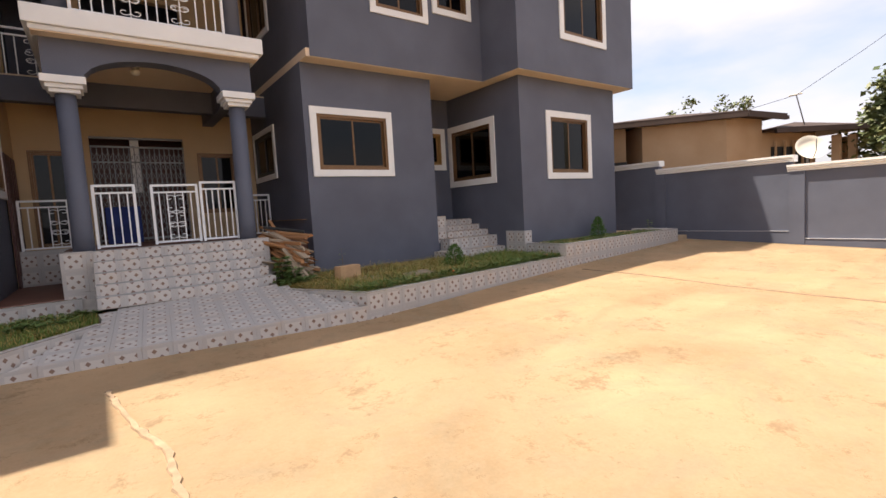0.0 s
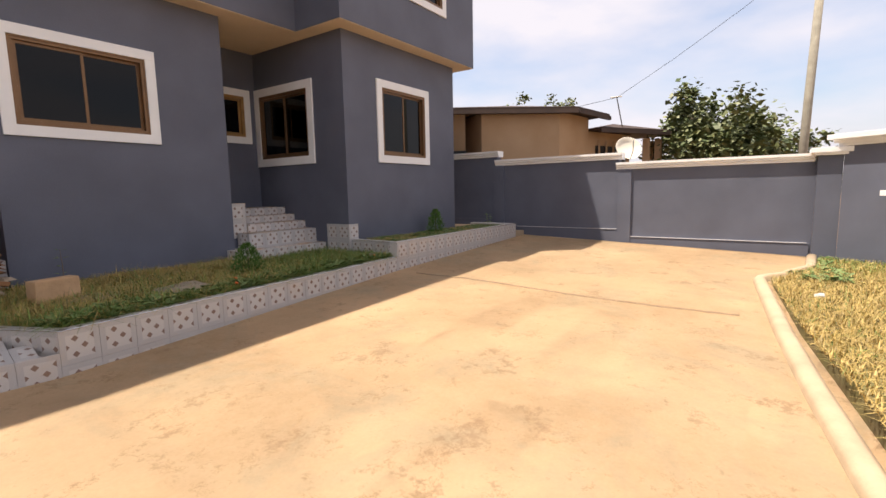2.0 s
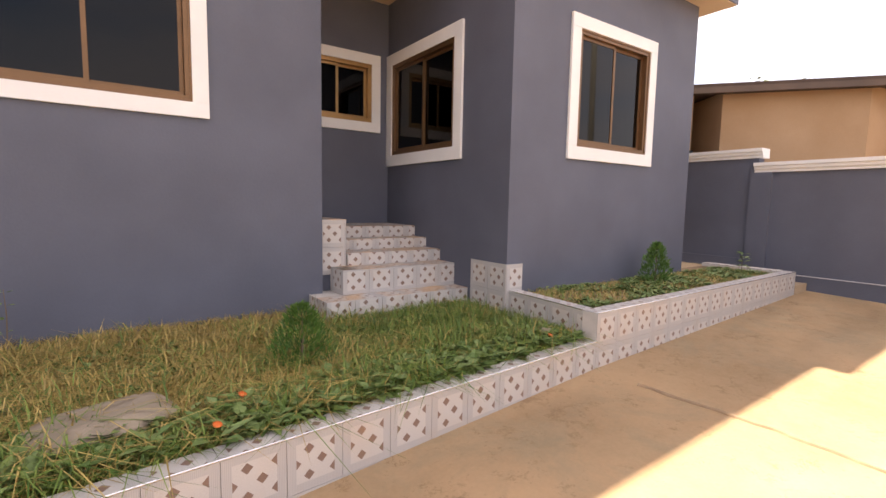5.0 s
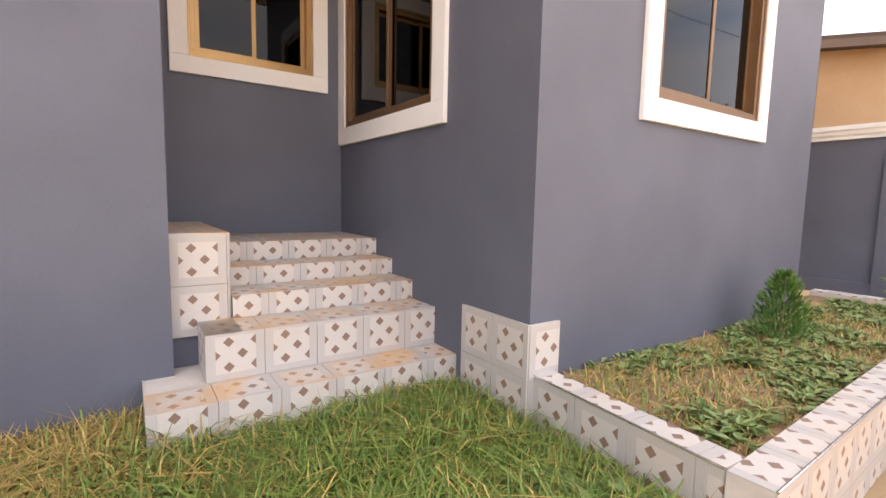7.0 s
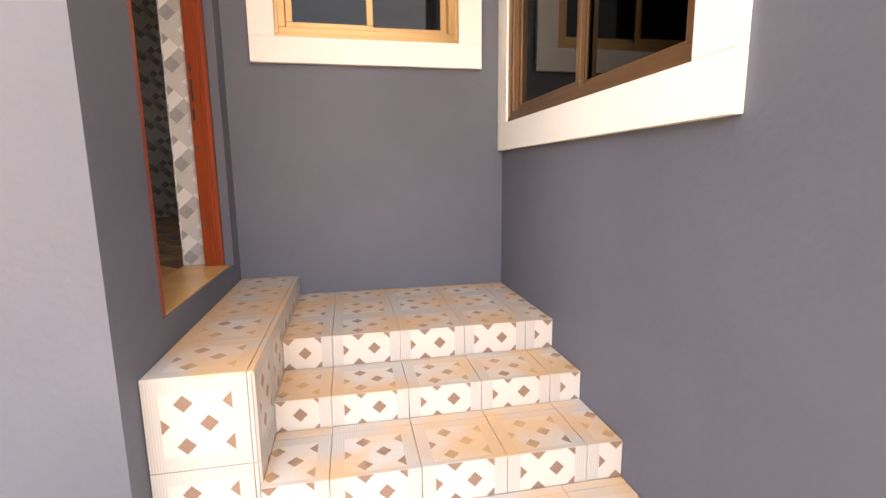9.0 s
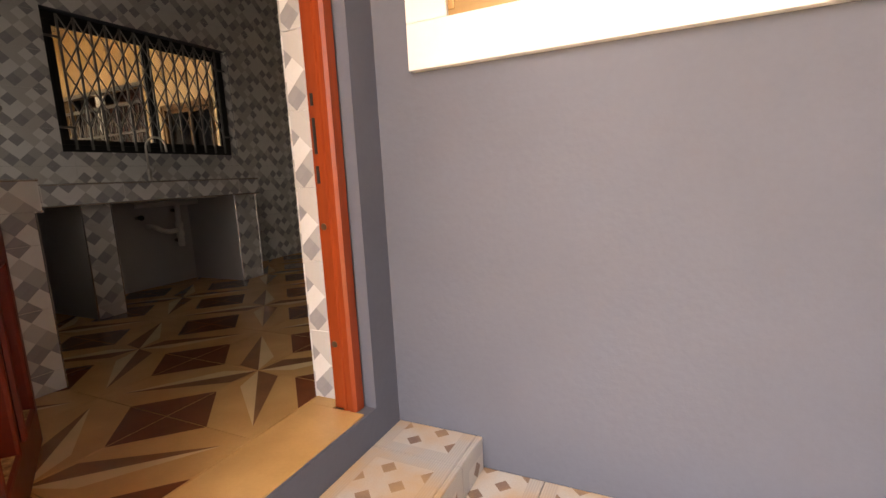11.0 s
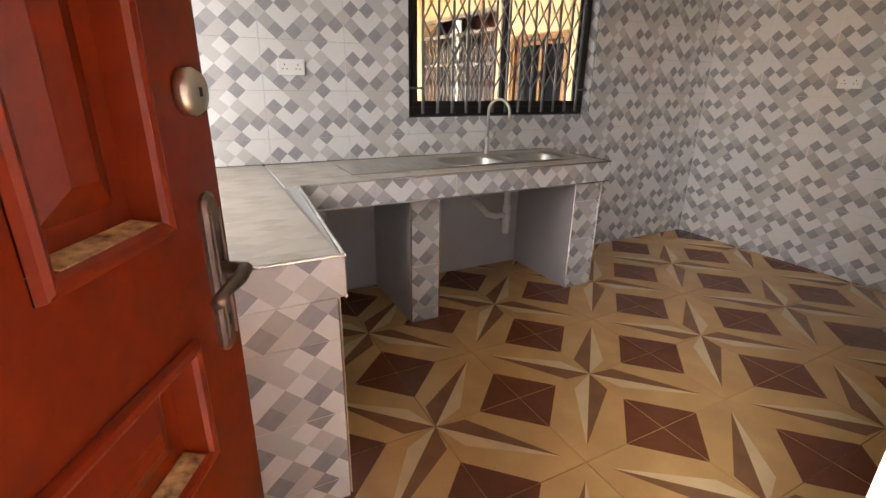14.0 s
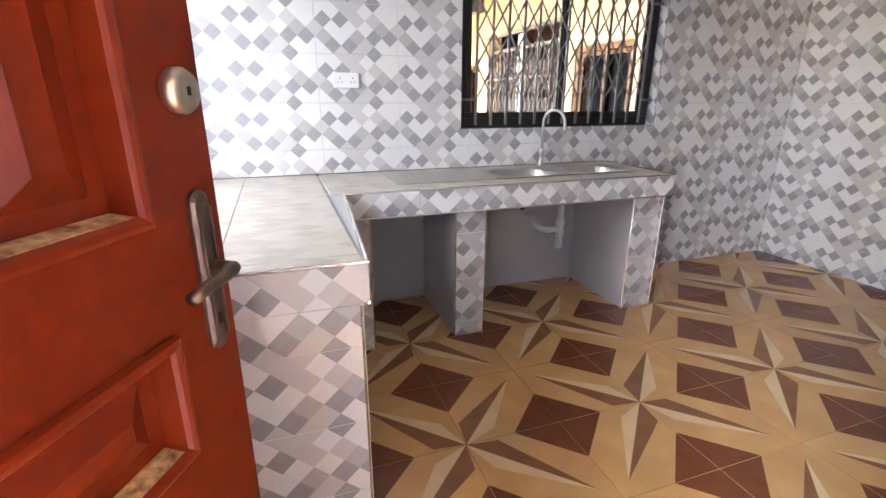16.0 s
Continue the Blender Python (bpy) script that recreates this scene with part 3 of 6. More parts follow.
def window(name, label, m, w, h, border, frame_mat, glass="glass", inner=False, surround=True, group="windows of the house", depth=0.10):
    """A two-leaf sliding window. Local x runs along the wall, -y points outwards, z up; the origin is the middle of the outer sill."""
    ob = thing(name, label, "window", m, group, "structure")
    ow, oh = w - 2 * border, h - 2 * border
    if surround:
        bm = bmesh.new()
        for s in ((-w / 2, w / 2, 0, border), (-w / 2, w / 2, h - border, h), (-w / 2, -w / 2 + border, border, h - border), (w / 2 - border, w / 2, border, h - border)):
            box(bm, s[0], s[1], -0.035, 0.002, s[2], s[3], bevel=0.004)
        part("surround", bm, M["white"], ob, "white painted plaster surround")
    fm = M[frame_mat]
    x0, x1, z0, z1 = -ow / 2, ow / 2, border, border + oh
    f = 0.06
    bm = bmesh.new()
    for y0, y1, g in ((-0.012, depth, f), (-0.022, 0.02, 0.022)):
        box(bm, x0, x1, y0, y1, z0, z0 + g, bevel=0.004)
        box(bm, x0, x1, y0, y1, z1 - g, z1, bevel=0.004)
        box(bm, x0, x0 + g, y0, y1, z0 + g, z1 - g, bevel=0.004)
        box(bm, x1 - g, x1, y0, y1, z0 + g, z1 - g, bevel=0.004)
    part("frame", bm, fm, ob)
    mid = (x0 + x1) / 2
    for k, (a, b, y) in enumerate(((x0 + f, mid + 0.025, depth * 0.25), (mid - 0.025, x1 - f, depth * 0.58))):
        bm = bmesh.new()
        s = 0.04
        c, d = z0 + f, z1 - f
        box(bm, a, b, y, y + 0.025, c, c + s, bevel=0.003)
        box(bm, a, b, y, y + 0.025, d - s, d, bevel=0.003)
        box(bm, a, a + s, y, y + 0.025, c + s, d - s, bevel=0.003)
        box(bm, b - s, b, y, y + 0.025, c + s, d - s, bevel=0.003)
        sash = part("sash", bm, fm, ob)
        pane = part("pane", boxes((a + s - 0.005, b - s + 0.005, y + 0.009, y + 0.014, c + s - 0.005, d - s + 0.005)), M[glass], sash, "dark tinted glass" if glass == "glass" else "clear glass")
        pane.visible_shadow = False
    return ob


# ---- ground, yard, boundary ----
UP, X, Y = Vector((0, 0, 1)), Vector((1, 0, 0)), Vector((0, 1, 0))
bm = bmesh.new()
bm.faces.new([bm.verts.new(p) for p in ((-400, -400, -1.3), (400, -400, -1.3), (400, 400, -1.3), (-400, 400, -1.3))])
tagged(mesh_object("ground", bm, M["earth"]), "bare brown earth around the compound", "ground", kind="structure")

bm = bmesh.new()
gx, gy = [-14 + i * 0.6 for i in range(48)] + [14.55], [-10 + i * 0.6 for i in range(42)]
rows = [[bm.verts.new((x, y, yard_z(x, y) + 0.006 * noise.noise((x * 0.7, y * 0.7, 0)) * 0.5)) for x in gx] for y in gy]
for a, b in zip(rows, rows[1:]):
    for i in range(len(gx) - 1):
        bm.faces.new((a[i], a[i + 1], b[i + 1], b[i]))
bmesh.ops.solidify(bm, geom=bm.faces[:], thickness=0.4)
tagged(mesh_object("yard", bm, M["yard"], smooth=True), "sandy cement screed yard, worn and stained in patches", "yard", kind="structure")


def crack(name, pts, w):
    """A filled joint that shows as a thin raised line on the yard."""
    bm = bmesh.new()
    top, rng = [], random.Random(name)
    fine = []
    for (xa, ya), (xb, yb) in zip(pts, pts[1:]):
        for k in range(8):
            t = k / 8
            fine.append((xa + (xb - xa) * t + rng.uniform(-.012, .012), ya + (yb - ya) * t + rng.uniform(-.012, .012)))
    fine.append(pts[-1])
    for i, (x, y) in enumerate(fine):
        xa, ya = fine[max(i - 1, 0)]
        xb, yb = fine[min(i + 1, len(fine) - 1)]
        d = Vector((xb - xa, yb - ya)).normalized()
        n = Vector((-d.y, d.x)) * w * rng.uniform(0.6, 1.2) / 2
        top.append([bm.verts.new((x + n.x * s, y + n.y * s, yard_z(x, y) + (0.018 if abs(s) < 1 else -0.02))) for s in (-1, -0.6, 0.6, 1)])
    for a, b in zip(top, top[1:]):
        for i in range(3):
            bm.faces.new((a[i], a[i + 1], b[i + 1], b[i]))
    return tagged(mesh_object(name, bm, M["seam"]), "grey cement seam across the sandy yard", "yard seam", kind="structure")


crack("yard_seam", [(8.6, 6.6), (8.75, 5.6), (8.75, 4.8), (8.7, 3.8), (8.75, 2.6), (8.9, 1.6)], 0.035)
crack("yard_seam", [(0.05, 5.9), (0.10, 5.59), (0.23, 4.81), (0.41, 4.15), (0.40, 3.62), (0.44, 3.2)], 0.085)


def coping(parent, axis, at, u0, u1, z, depth=0.34, out=-1, h=0.17):
    """A moulded coping along a wall; at is the wall's visible face."""
    prof = [(0.02, 0), (0.05, 0), (0.05, 0.035), (0.085, 0.06), (0.085, 0.10), (0.12, 0.115), (0.12, h), (-depth + 0.12, h), (-depth + 0.12, 0)]
    bm = bmesh.new()
    ends = []
    for u in (u0, u1):
        ends.append([bm.verts.new((at + out * p, u, z + q) if axis == "y" else (u, at + out * p, z + q)) for p, q in prof])
    n = len(prof)
    for i in range(n):
        j = (i + 1) % n
        bm.faces.new((ends[0][i], ends[0][j], ends[1][j], ends[1][i]))
    bm.faces.new(ends[0])
    bm.faces.new(ends[1])
    return part("coping", bm, M["white"], parent, "white moulded coping")


wall_east = tagged(mesh_object("wall_east", boxes((14.5, 14.72, 8.1, 20, -0.6, 2.38), (14.5, 14.72, 4.58, 8.1, -0.6, 2.12), (14.5, 14.72, 0.3, 4.58, -0.6, 1.87), (14.44, 14.5, 4.27, 4.6, -0.4, 1.87), (14.44, 14.5, 7.86, 8.2, -0.4, 2.12), (14.46, 14.5, 0.66, 4.27, -0.4, 0.16), (14.46, 14.5, 4.6, 7.86, -0.4, 0.34), (14.46, 14.5, 8.2, 19, -0.4, 0.55)), M["slate"]),
                   "slate grey rendered boundary wall with stepped white coping", "wall", kind="structure")
for u0, u1, z in ((8.02, 20, 2.38), (4.5, 8.14, 2.12), (0.66, 4.64, 1.87)):
    coping(wall_east, "y", 14.5, u0, u1, z)
part("panel_lip", boxes((14.445, 14.497, 0.7, 4.26, 0.162, 0.172), (14.445, 14.497, 4.62, 7.84, 0.342, 0.352)), M["plaster"], wall_east, "thin pale lip of the panel")

gate_pier = thing("gate_pier", "slate grey square pier with white stepped cap", "pier", kind="structure")
part("shaft", boxes((14.28, 14.72, 0.22, 0.62, -0.6, 1.98)), M["slate"], gate_pier)
part("cap", boxes((14.20, 14.8, 0.14, 0.68, 1.98, 2.03), (14.15, 14.85, 0.09, 0.74, 2.03, 2.13), bevel=0.006), M["white"], gate_pier)

gatehouse = thing("wall_gatehouse", "slate grey gatehouse wall with heavy white cornice", "wall", Matrix.Translation((14.24, 0.22, 0)) @ Matrix.Rotation(radians(-122.7), 4, "Z"), kind="structure")
part("wall_body", solid_wall(bmesh.new(), "y", 0.0, 0.2, 0.0, 1.75, -0.6, 2.14, [(1.02, 1.62, 1.32, 1.98)]), M["slate"], gatehouse)
part("side_wall", boxes((1.55, 1.75, 0.2, 2.4, -0.6, 2.14), (0.0, 1.75, 2.4, 2.6, -0.6, 2.14), (0.0, 0.2, 0.2, 2.4, -0.6, 2.14)), M["slate"], gatehouse)
part("roof_slab", boxes((-0.05, 1.8, 0.0, 2.65, 2.142, 2.36)), M["white"], gatehouse)
bm = bmesh.new()
for out, z0, z1 in ((0.06, 2.14, 2.20), (0.12, 2.20, 2.27), (0.20, 2.27, 2.37)):
    box(bm, -0.02 - out, 1.75 + out, -out, -0.003, z0, z1, bevel=0.006)
part("cornice", bm, M["white"], gatehouse)
part("window_sill", boxes((0.80, 1.72, -0.14, 0.0, 1.10, 1.17), (0.72, 1.75, -0.22, 0.0, 1.17, 1.27), bevel=0.006), M["white"], gatehouse)
part("window_surround", boxes((0.92, 1.02, -0.06, 0.01, 1.272, 2.06), (1.62, 1.72, -0.06, 0.01, 1.272, 2.06), (1.02, 1.62, -0.06, 0.01, 1.98, 2.06)), M["white"], gatehouse)
part("shutter", boxes((1.02, 1.62, 0.08, 0.12, 1.32, 1.98), *[(1.02, 1.62, 0.065, 0.08, 1.35 + k * 0.07, 1.40 + k * 0.07) for k in range(9)]), M["pvc"], gatehouse, "pale louvred shutter")
tagged(mesh_object("wall_south", boxes((-14.2, 14.7, -9.2, -9.0, -1.2, 1.7)), M["slate"]), "slate grey boundary wall far behind the yard", "wall", kind="structure")
tagged(mesh_object("wall_west", boxes((-14.2, -14.0, -9.0, 6.9, -1.2, 1.7)), M["slate"]), "slate grey boundary wall at the yard's end", "wall", kind="structure")

# ---- the house: walls ----
SZ = 4.57
house = {}


def setting(name, bm, mat, label, category="wall"):
    ob = tagged(mesh_object(name, bm, mat), label, category, kind="structure")
    house[name] = ob
    return ob


SLATE = "slate grey painted render, lightly scuffed"
setting("wall_kitchen_front", solid_wall(bmesh.new(), "y", 9.605, 9.97, 3.70, 6.915, 0.0, SZ, [(3.965, 5.615, 2.395, 3.555)]), M["slate"], SLATE + " kitchen front wall")
setting("wall_kitchen_side", solid_wall(bmesh.new(), "x", 3.70, 3.83, 9.97, 14.9, 0.0, SZ, [(11.73, 13.31, 2.53, 3.55)]), M["slate"], SLATE + " kitchen side wall facing the porch")
setting("wall_door", solid_wall(bmesh.new(), "x", 6.65, 6.915, 9.97, 14.9, 0.0, SZ, [(9.98, 11.09, 1.37, 3.48)]), M["slate"], SLATE + " wall with the kitchen doorway")
setting("wall_recess", solid_wall(bmesh.new(), "y", 11.245, 11.45, 6.915, 8.645, 0.0, SZ, [(7.22, 8.34, 2.71, 3.60)]), M["slate"], SLATE + " wall at the back of the step recess")
setting("wall_recess_side", solid_wall(bmesh.new(), "x", 8.645, 8.85, 8.54, 11.45, 0.0, SZ, [(9.41, 11.07, 2.21, 3.60)]), M["slate"], SLATE + " side wall of the step recess")
setting("wall_front", solid_wall(bmesh.new(), "y", 8.335, 8.54, 8.645, 12.52, 0.0, SZ, [(9.74, 11.25, 2.21, 3.64)]), M["slate"], SLATE + " front wall of the bedroom block")
setting("wall_right", boxes((12.32, 12.52, 8.54, 15.0, 0.0, SZ)), M["slate"], SLATE + " end wall of the house")
setting("wall_back", boxes((3.70, 12.52, 14.9, 15.1, 0.0, 8.0)), M["slate"], SLATE + " back wall of the house")
OUT = [(3.78, 9.2), (8.27, 9.2), (8.27, 7.95), (12.93, 7.95), (12.93, 15.1), (3.78, 15.1)]
setting("soffit", prism(bmesh.new(), [(3.70, 9.215), (8.285, 9.215), (8.285, 7.965), (12.915, 7.965), (12.915, 14.9), (3.70, 14.9)], SZ, SZ + 0.16), M["cream"], "cream painted soffit under the jettied upper floor", "soffit")
Z1 = SZ + 0.012
setting("wall_upper_kitchen", solid_wall(bmesh.new(), "y", 9.2, 9.4, 3.78, 8.47, Z1, 8.0, [(5.32, 6.53, 5.83, 7.1), (6.95, 7.83, 6.12, 7.1)]), M["slate"], SLATE + " upper wall over the kitchen")
setting("wall_upper_return", boxes((8.27, 8.47, 8.15, 9.2, Z1, 8.0)), M["slate"], SLATE + " short return of the upper wall")
setting("wall_upper_front", solid_wall(bmesh.new(), "y", 7.95, 8.15, 8.27, 12.93, Z1, 8.0, [(9.93, 11.52, 5.64, 7.1)]), M["slate"], SLATE + " upper front wall")
setting("wall_upper_right", boxes((12.73, 12.93, 8.15, 14.9, Z1, 8.0)), M["slate"], SLATE + " upper end wall")
setting("wall_upper_left", solid_wall(bmesh.new(), "x", 3.78, 3.98, 9.4, 14.9, Z1, 8.0, [(11.75, 13.3, 6.0, 7.3)]), M["slate"], SLATE + " upper wall beside the balcony")
setting("roof", prism(bmesh.new(), [(-2.38, 8.15), (8.15, 8.15), (8.15, 7.9), (13.35, 7.9), (13.35, 15.4), (-2.38, 15.4)], 8.0, 8.16), M["old_roof"], "flat eaves of the house roof", "roof")
# unseen slab added above the eaves so the shade reaches further by the wall
setting("shade_parapet", boxes((9.7, 13.35, 7.9, 8.1, 8.16, 10.7)), M["slate"], "unseen slate grey parapet over the bedroom block, added to cast the yard's shade", "parapet")
# inner partitions keep the rooms dark and apart
setting("wall_inner", boxes((6.915, 12.3, 14.0, 14.1, 0, SZ)), M["plaster"], "plain plastered inner wall of a dark room")
setting("floor_inner", boxes((8.85, 12.3, 8.54, 14.0, 1.2, 1.36), (6.915, 8.85, 11.45, 14.0, 1.2, 1.36)), M["plaster"], "plain floor of a dark room", "floor")
# left wing
setting("wall_wing_side", solid_wall(bmesh.new(), "x", -1.5, -1.25, 9.3, 15.2, -0.6, 8.0, [(11.0, 12.0, 2.2, 3.6)]), M["slate"], SLATE + " side wall of the other wing")
setting("wall_wing_front", boxes((-9, -2.4, 6.95, 7.15, -0.6, 8.0), (-2.6, -2.4, 7.15, 9.5, -0.6, 8.0), (-2.4, -1.5, 9.3, 9.5, -0.6, 8.0)), M["slate"], SLATE + " front wall of the other wing")
setting("roof_wing", boxes((-9.2, -2.39, 6.9, 15.4, 8.0, 8.16)), M["old_roof"], "flat eaves of the other wing", "roof")
setting("wall_wing_back", boxes((-9, 3.7, 15.1, 15.3, -0.6, 8.0)), M["slate"], SLATE + " back wall behind the porch")

# ---- windows ----
T = Matrix.Translation


def facing(x, y, z, turn):
    return Matrix.Translation((x, y, z)) @ Matrix.Rotation(radians(turn), 4, "Z")


W_LABEL = "brown framed sliding window with dark glass, white plaster surround"
window("window_1", W_LABEL + ", beside the porch", facing(4.79, 9.605, 2.25, 0), 1.94, 1.45, 0.145, "bronze")
window("window_2", W_LABEL + ", on the bedroom block", facing(10.495, 8.335, 2.05, 0), 1.83, 1.75, 0.16, "bronze")
window("window_3", "small gold framed sliding window over the steps", facing(7.78, 11.245, 2.56, 0), 1.42, 1.19, 0.15, "bronze_light")
window("window_4", W_LABEL + ", in the step recess", facing(8.645, 10.24, 2.04, -90), 2.0, 1.73, 0.17, "bronze")
window("window_5", W_LABEL + ", upstairs over the kitchen", facing(5.925, 9.2, 5.68, 0), 1.49, 1.57, 0.14, "bronze")
window("window_6", "small upstairs window with white plaster surround", facing(7.39, 9.2, 5.97, 0), 1.16, 1.28, 0.14, "bronze")
window("window_7", W_LABEL + ", upstairs over the bedroom", facing(10.725, 7.95, 5.48, 0), 1.89, 1.77, 0.15, "bronze")
window("window_8", "upstairs window with white surround beside the balcony", facing(3.78, 12.525, 5.86, -90), 1.83, 1.58, 0.14, "bronze")
window("window_9", "wing window with white surround", facing(-1.25, 11.5, 2.06, 90), 1.28, 1.68, 0.14, "bronze")
window("window_10", "kitchen window with dark frame and white surround", facing(3.70, 12.52, 2.40, -90), 1.84, 1.28, 0.13, "dark_alu", glass="clear", depth=0.052)

# ---- steps up to the kitchen door ----
steps = thing("kitchen_steps", "five tiled steps with brown diamond pattern, dusty treads", "steps", kind="structure")
TREADS = [(9.05, 0.39, 6.75), (9.345, 0.676, 7.06), (9.69, 0.831, 7.27), (10.05, 0.968, 7.27), (10.37, 1.123, 7.27)]
bm = bmesh.new()
for i, (y, z, x0) in enumerate(TREADS):
    y1 = TREADS[i + 1][0] if i < 4 else 11.243
    box(bm, x0 + 0.008, 8.643, y + 0.008, 11.243, (TREADS[i - 1][1] - 0.008 if i else 0.0), z - 0.008)
part("step_body", bm, M["grout"], steps)
part("under_ledge", boxes((6.917, 7.30, 9.75, 11.243, 0.1, 0.575)), M["slate"], steps)
part("side_ledge", boxes((6.917, 7.262, 9.735, 11.243, 0.58, 1.237)), M["grout"], steps)
for i, (y, z, x0) in enumerate(TREADS):
    y1 = TREADS[i + 1][0] if i < 4 else 11.243
    zlo = TREADS[i - 1][1] if i else 0.12
    tile_face(steps, (x0, y + 0.008, zlo), X, UP, 8.643 - x0, z - zlo, M["tile"], off_v=(0.33 - (z - zlo)) * (0.5 if i > 1 else 0.2), off_u=0.10 if i > 1 else 0.0)
    tile_face(steps, (x0, y, z - 0.008), X, Y, 8.643 - x0, y1 - y, M["tile_tread"], off_v=0.03, off_u=0.10 if i > 1 else 0.0)
    if i < 2:
        xa = x0 + 0.008
        tile_face(steps, (xa, 9.60 if i == 0 else 9.69, zlo), -Y, UP, (9.60 if i == 0 else 9.69) - y, z - zlo, M["tile"])
tile_face(steps, (7.06, 9.345, 0.668), X, Y, 0.21, 0.38, M["tile_tread"])
tile_face(steps, (6.917, 9.735, 0.58), X, UP, 0.345, 0.66, M["tile"], off_u=0.0)
tile_face(steps, (6.917, 9.727, 1.237), X, Y, 0.353, 1.516, M["tile_tread"])
tile_face(steps, (7.262, 9.735, 0.68), Y, UP, 1.508, 0.56, M["tile"], off_v=0.1)

# tiled plinth round the corner of the bedroom block
plinth = thing("corner_plinth", "tiled guard at the wall corner, brown diamond pattern", "plinth", kind="structure")
part("plinth_body", prism(bmesh.new(), [(8.62, 8.31), (8.87, 8.31), (8.87, 8.333), (8.643, 8.333), (8.643, 8.96), (8.62, 8.96)], 0.1, 0.77), M["grout"], plinth)
tile_face(plinth, (8.62, 8.96, 0.12), -Y, UP, 0.65, 0.655, M["tile"], off_u=0.0)
tile_face(plinth, (8.62, 8.31, 0.12), X, UP, 0.25, 0.655, M["tile"])

# ---- kerb of the lawn, raised bed ----
KA, KB, KC = Vector((3.35, 6.58, 0)), Vector((8.60, 7.03, 0)), Vector((13.9, 7.20, 0))


def tiled_wall(name, label, a, b, z0a, z0b, z1, width, top_off=0.0):
    """A low wall from a to b with a tiled front and top; the yard side is to the right of a to b."""
    d = (b - a).normalized()
    n = Vector((-d.y, d.x, 0))
    L = (b - a).length
    ob = thing(name, label, "planter wall", kind="structure")
    q = [a, b, b + n * width, a + n * width]
    part("wall_body", prism(bmesh.new(), [(p.x, p.y) for p in (q[0] + n * 0.008, q[1] + n * 0.008, q[2], q[3])], min(z0a, z0b) - 0.2, z1 - 0.008), M["grout"], ob)
    z0 = min(z0a, z0b)
    h = z1 - z0
    o = a + n * 0.008
    tile_face(ob, (o.x, o.y, z0), d, UP, L, h, M["tile"], off_v=max(0, 0.33 * math.ceil(h / 0.33) - h))
    o = a
    tile_face(ob, (o.x, o.y, z1 - 0.008), d, n, L, width, M["tile"], off_v=0.09)
    bmx = bmesh.new()
    e = a + Vector((0, 0, z1))
    tube(bmx, [e, b + Vector((0, 0, z1))], 0.006, 6)
    part("edge_trim", bmx, M["metal_trim"], ob)
    return ob


tiled_wall("lawn_kerb", "low tiled kerb wall of the lawn, brown diamond pattern", KA, KB, -0.24, -0.05, 0.20, 0.15)
tiled_wall("bed_wall", "tiled wall of the raised plant bed", KB, KC, -0.06, 0.1, 0.47, 0.17)
tiled_wall("bed_wall", "tiled end wall of the raised plant bed", Vector((8.665, 8.31, 0)), KB + Vector((0, 0.178, 0)), 0.1, 0.1, 0.47, 0.16)
tiled_wall("bed_wall", "tiled far end wall of the raised plant bed", KC + Vector((0, 0.18, 0)), Vector((13.9, 8.6, 0)), 0.0, 0.0, 0.47, 0.16)
tagged(mesh_object("bed_step", boxes((13.92, 14.42, 7.2, 7.6, -0.1, 0.24)), M["kerbstone"]), "small cement step at the end of the bed", "step", kind="structure")

setting("lawn_soil", prism(bmesh.new(), [(2.55, 8.65), (3.35, 6.74), (8.6, 7.19), (8.61, 9.05), (6.75, 9.06), (6.75, 9.6), (3.72, 9.6), (3.72, 10.6), (2.6, 10.6)], -0.3, 0.165), M["soil"], "brown soil of the small lawn", "soil")
setting("bed_soil", prism(bmesh.new(), [(8.83, 7.23), (13.74, 7.38), (13.74, 8.6), (12.6, 8.6), (12.6, 8.33), (8.87, 8.33)], 0.0, 0.41), M["dry_soil"], "dry soil of the raised bed", "soil")
setting("side_yard", boxes((12.53, 14.48, 8.6, 19, -0.3, 0.36)), M["yard"], "sandy passage beside the house", "pavement")

# far side: rounded kerb and dry grass bed
bm = bmesh.new()
RK = [(-3.0, -0.35), (2.0, 0.28), (5.47, 0.86), (6.76, 1.05), (8.21, 1.23), (11.15, 1.53), (11.42, 1.48), (11.75, 1.24), (12.9, 0.78), (14.2, 0.7)]
prev = None
for i, (x, y) in enumerate(RK):
    xa, ya = RK[max(i - 1, 0)]
    xb, yb = RK[min(i + 1, len(RK) - 1)]
    d = Vector((xb - xa, yb - ya)).normalized()
    n = Vector((d.y, -d.x))
    z = yard_z(x, y)
    ring = [bm.verts.new((x + n.x * w, y + n.y * w, z + h)) for w, h in ((0, -0.1), (0.005, 0.05), (0.03, 0.085), (0.07, 0.10), (0.13, 0.10), (0.17, 0.08), (0.18, -0.1))]
    if prev:
        for k in range(6):
            bm.faces.new((prev[k], prev[k + 1], ring[k + 1], ring[k]))
    else:
        bm.faces.new(ring)
    prev = ring
bm.faces.new(prev)
tagged(mesh_object("verge_kerb", bm, M["kerbstone"], smooth=True), "rounded worn cement kerb of the grass verge", "kerb", kind="structure")
bm = bmesh.new()
prism(bm, [(-3, -0.5), (2, 0.1), (5.71, 0.58), (8.45, 0.99), (11.15, 1.27), (11.6, 1.15), (12.8, 0.62), (14.28, 0.5), (14.28, 0.2), (13.3, -1.3), (-3, -1.3)], -1.0, -0.13)
tagged(mesh_object("verge_soil", bm, M["soil"]), "dry soil of the grass verge", "soil", kind="structure")

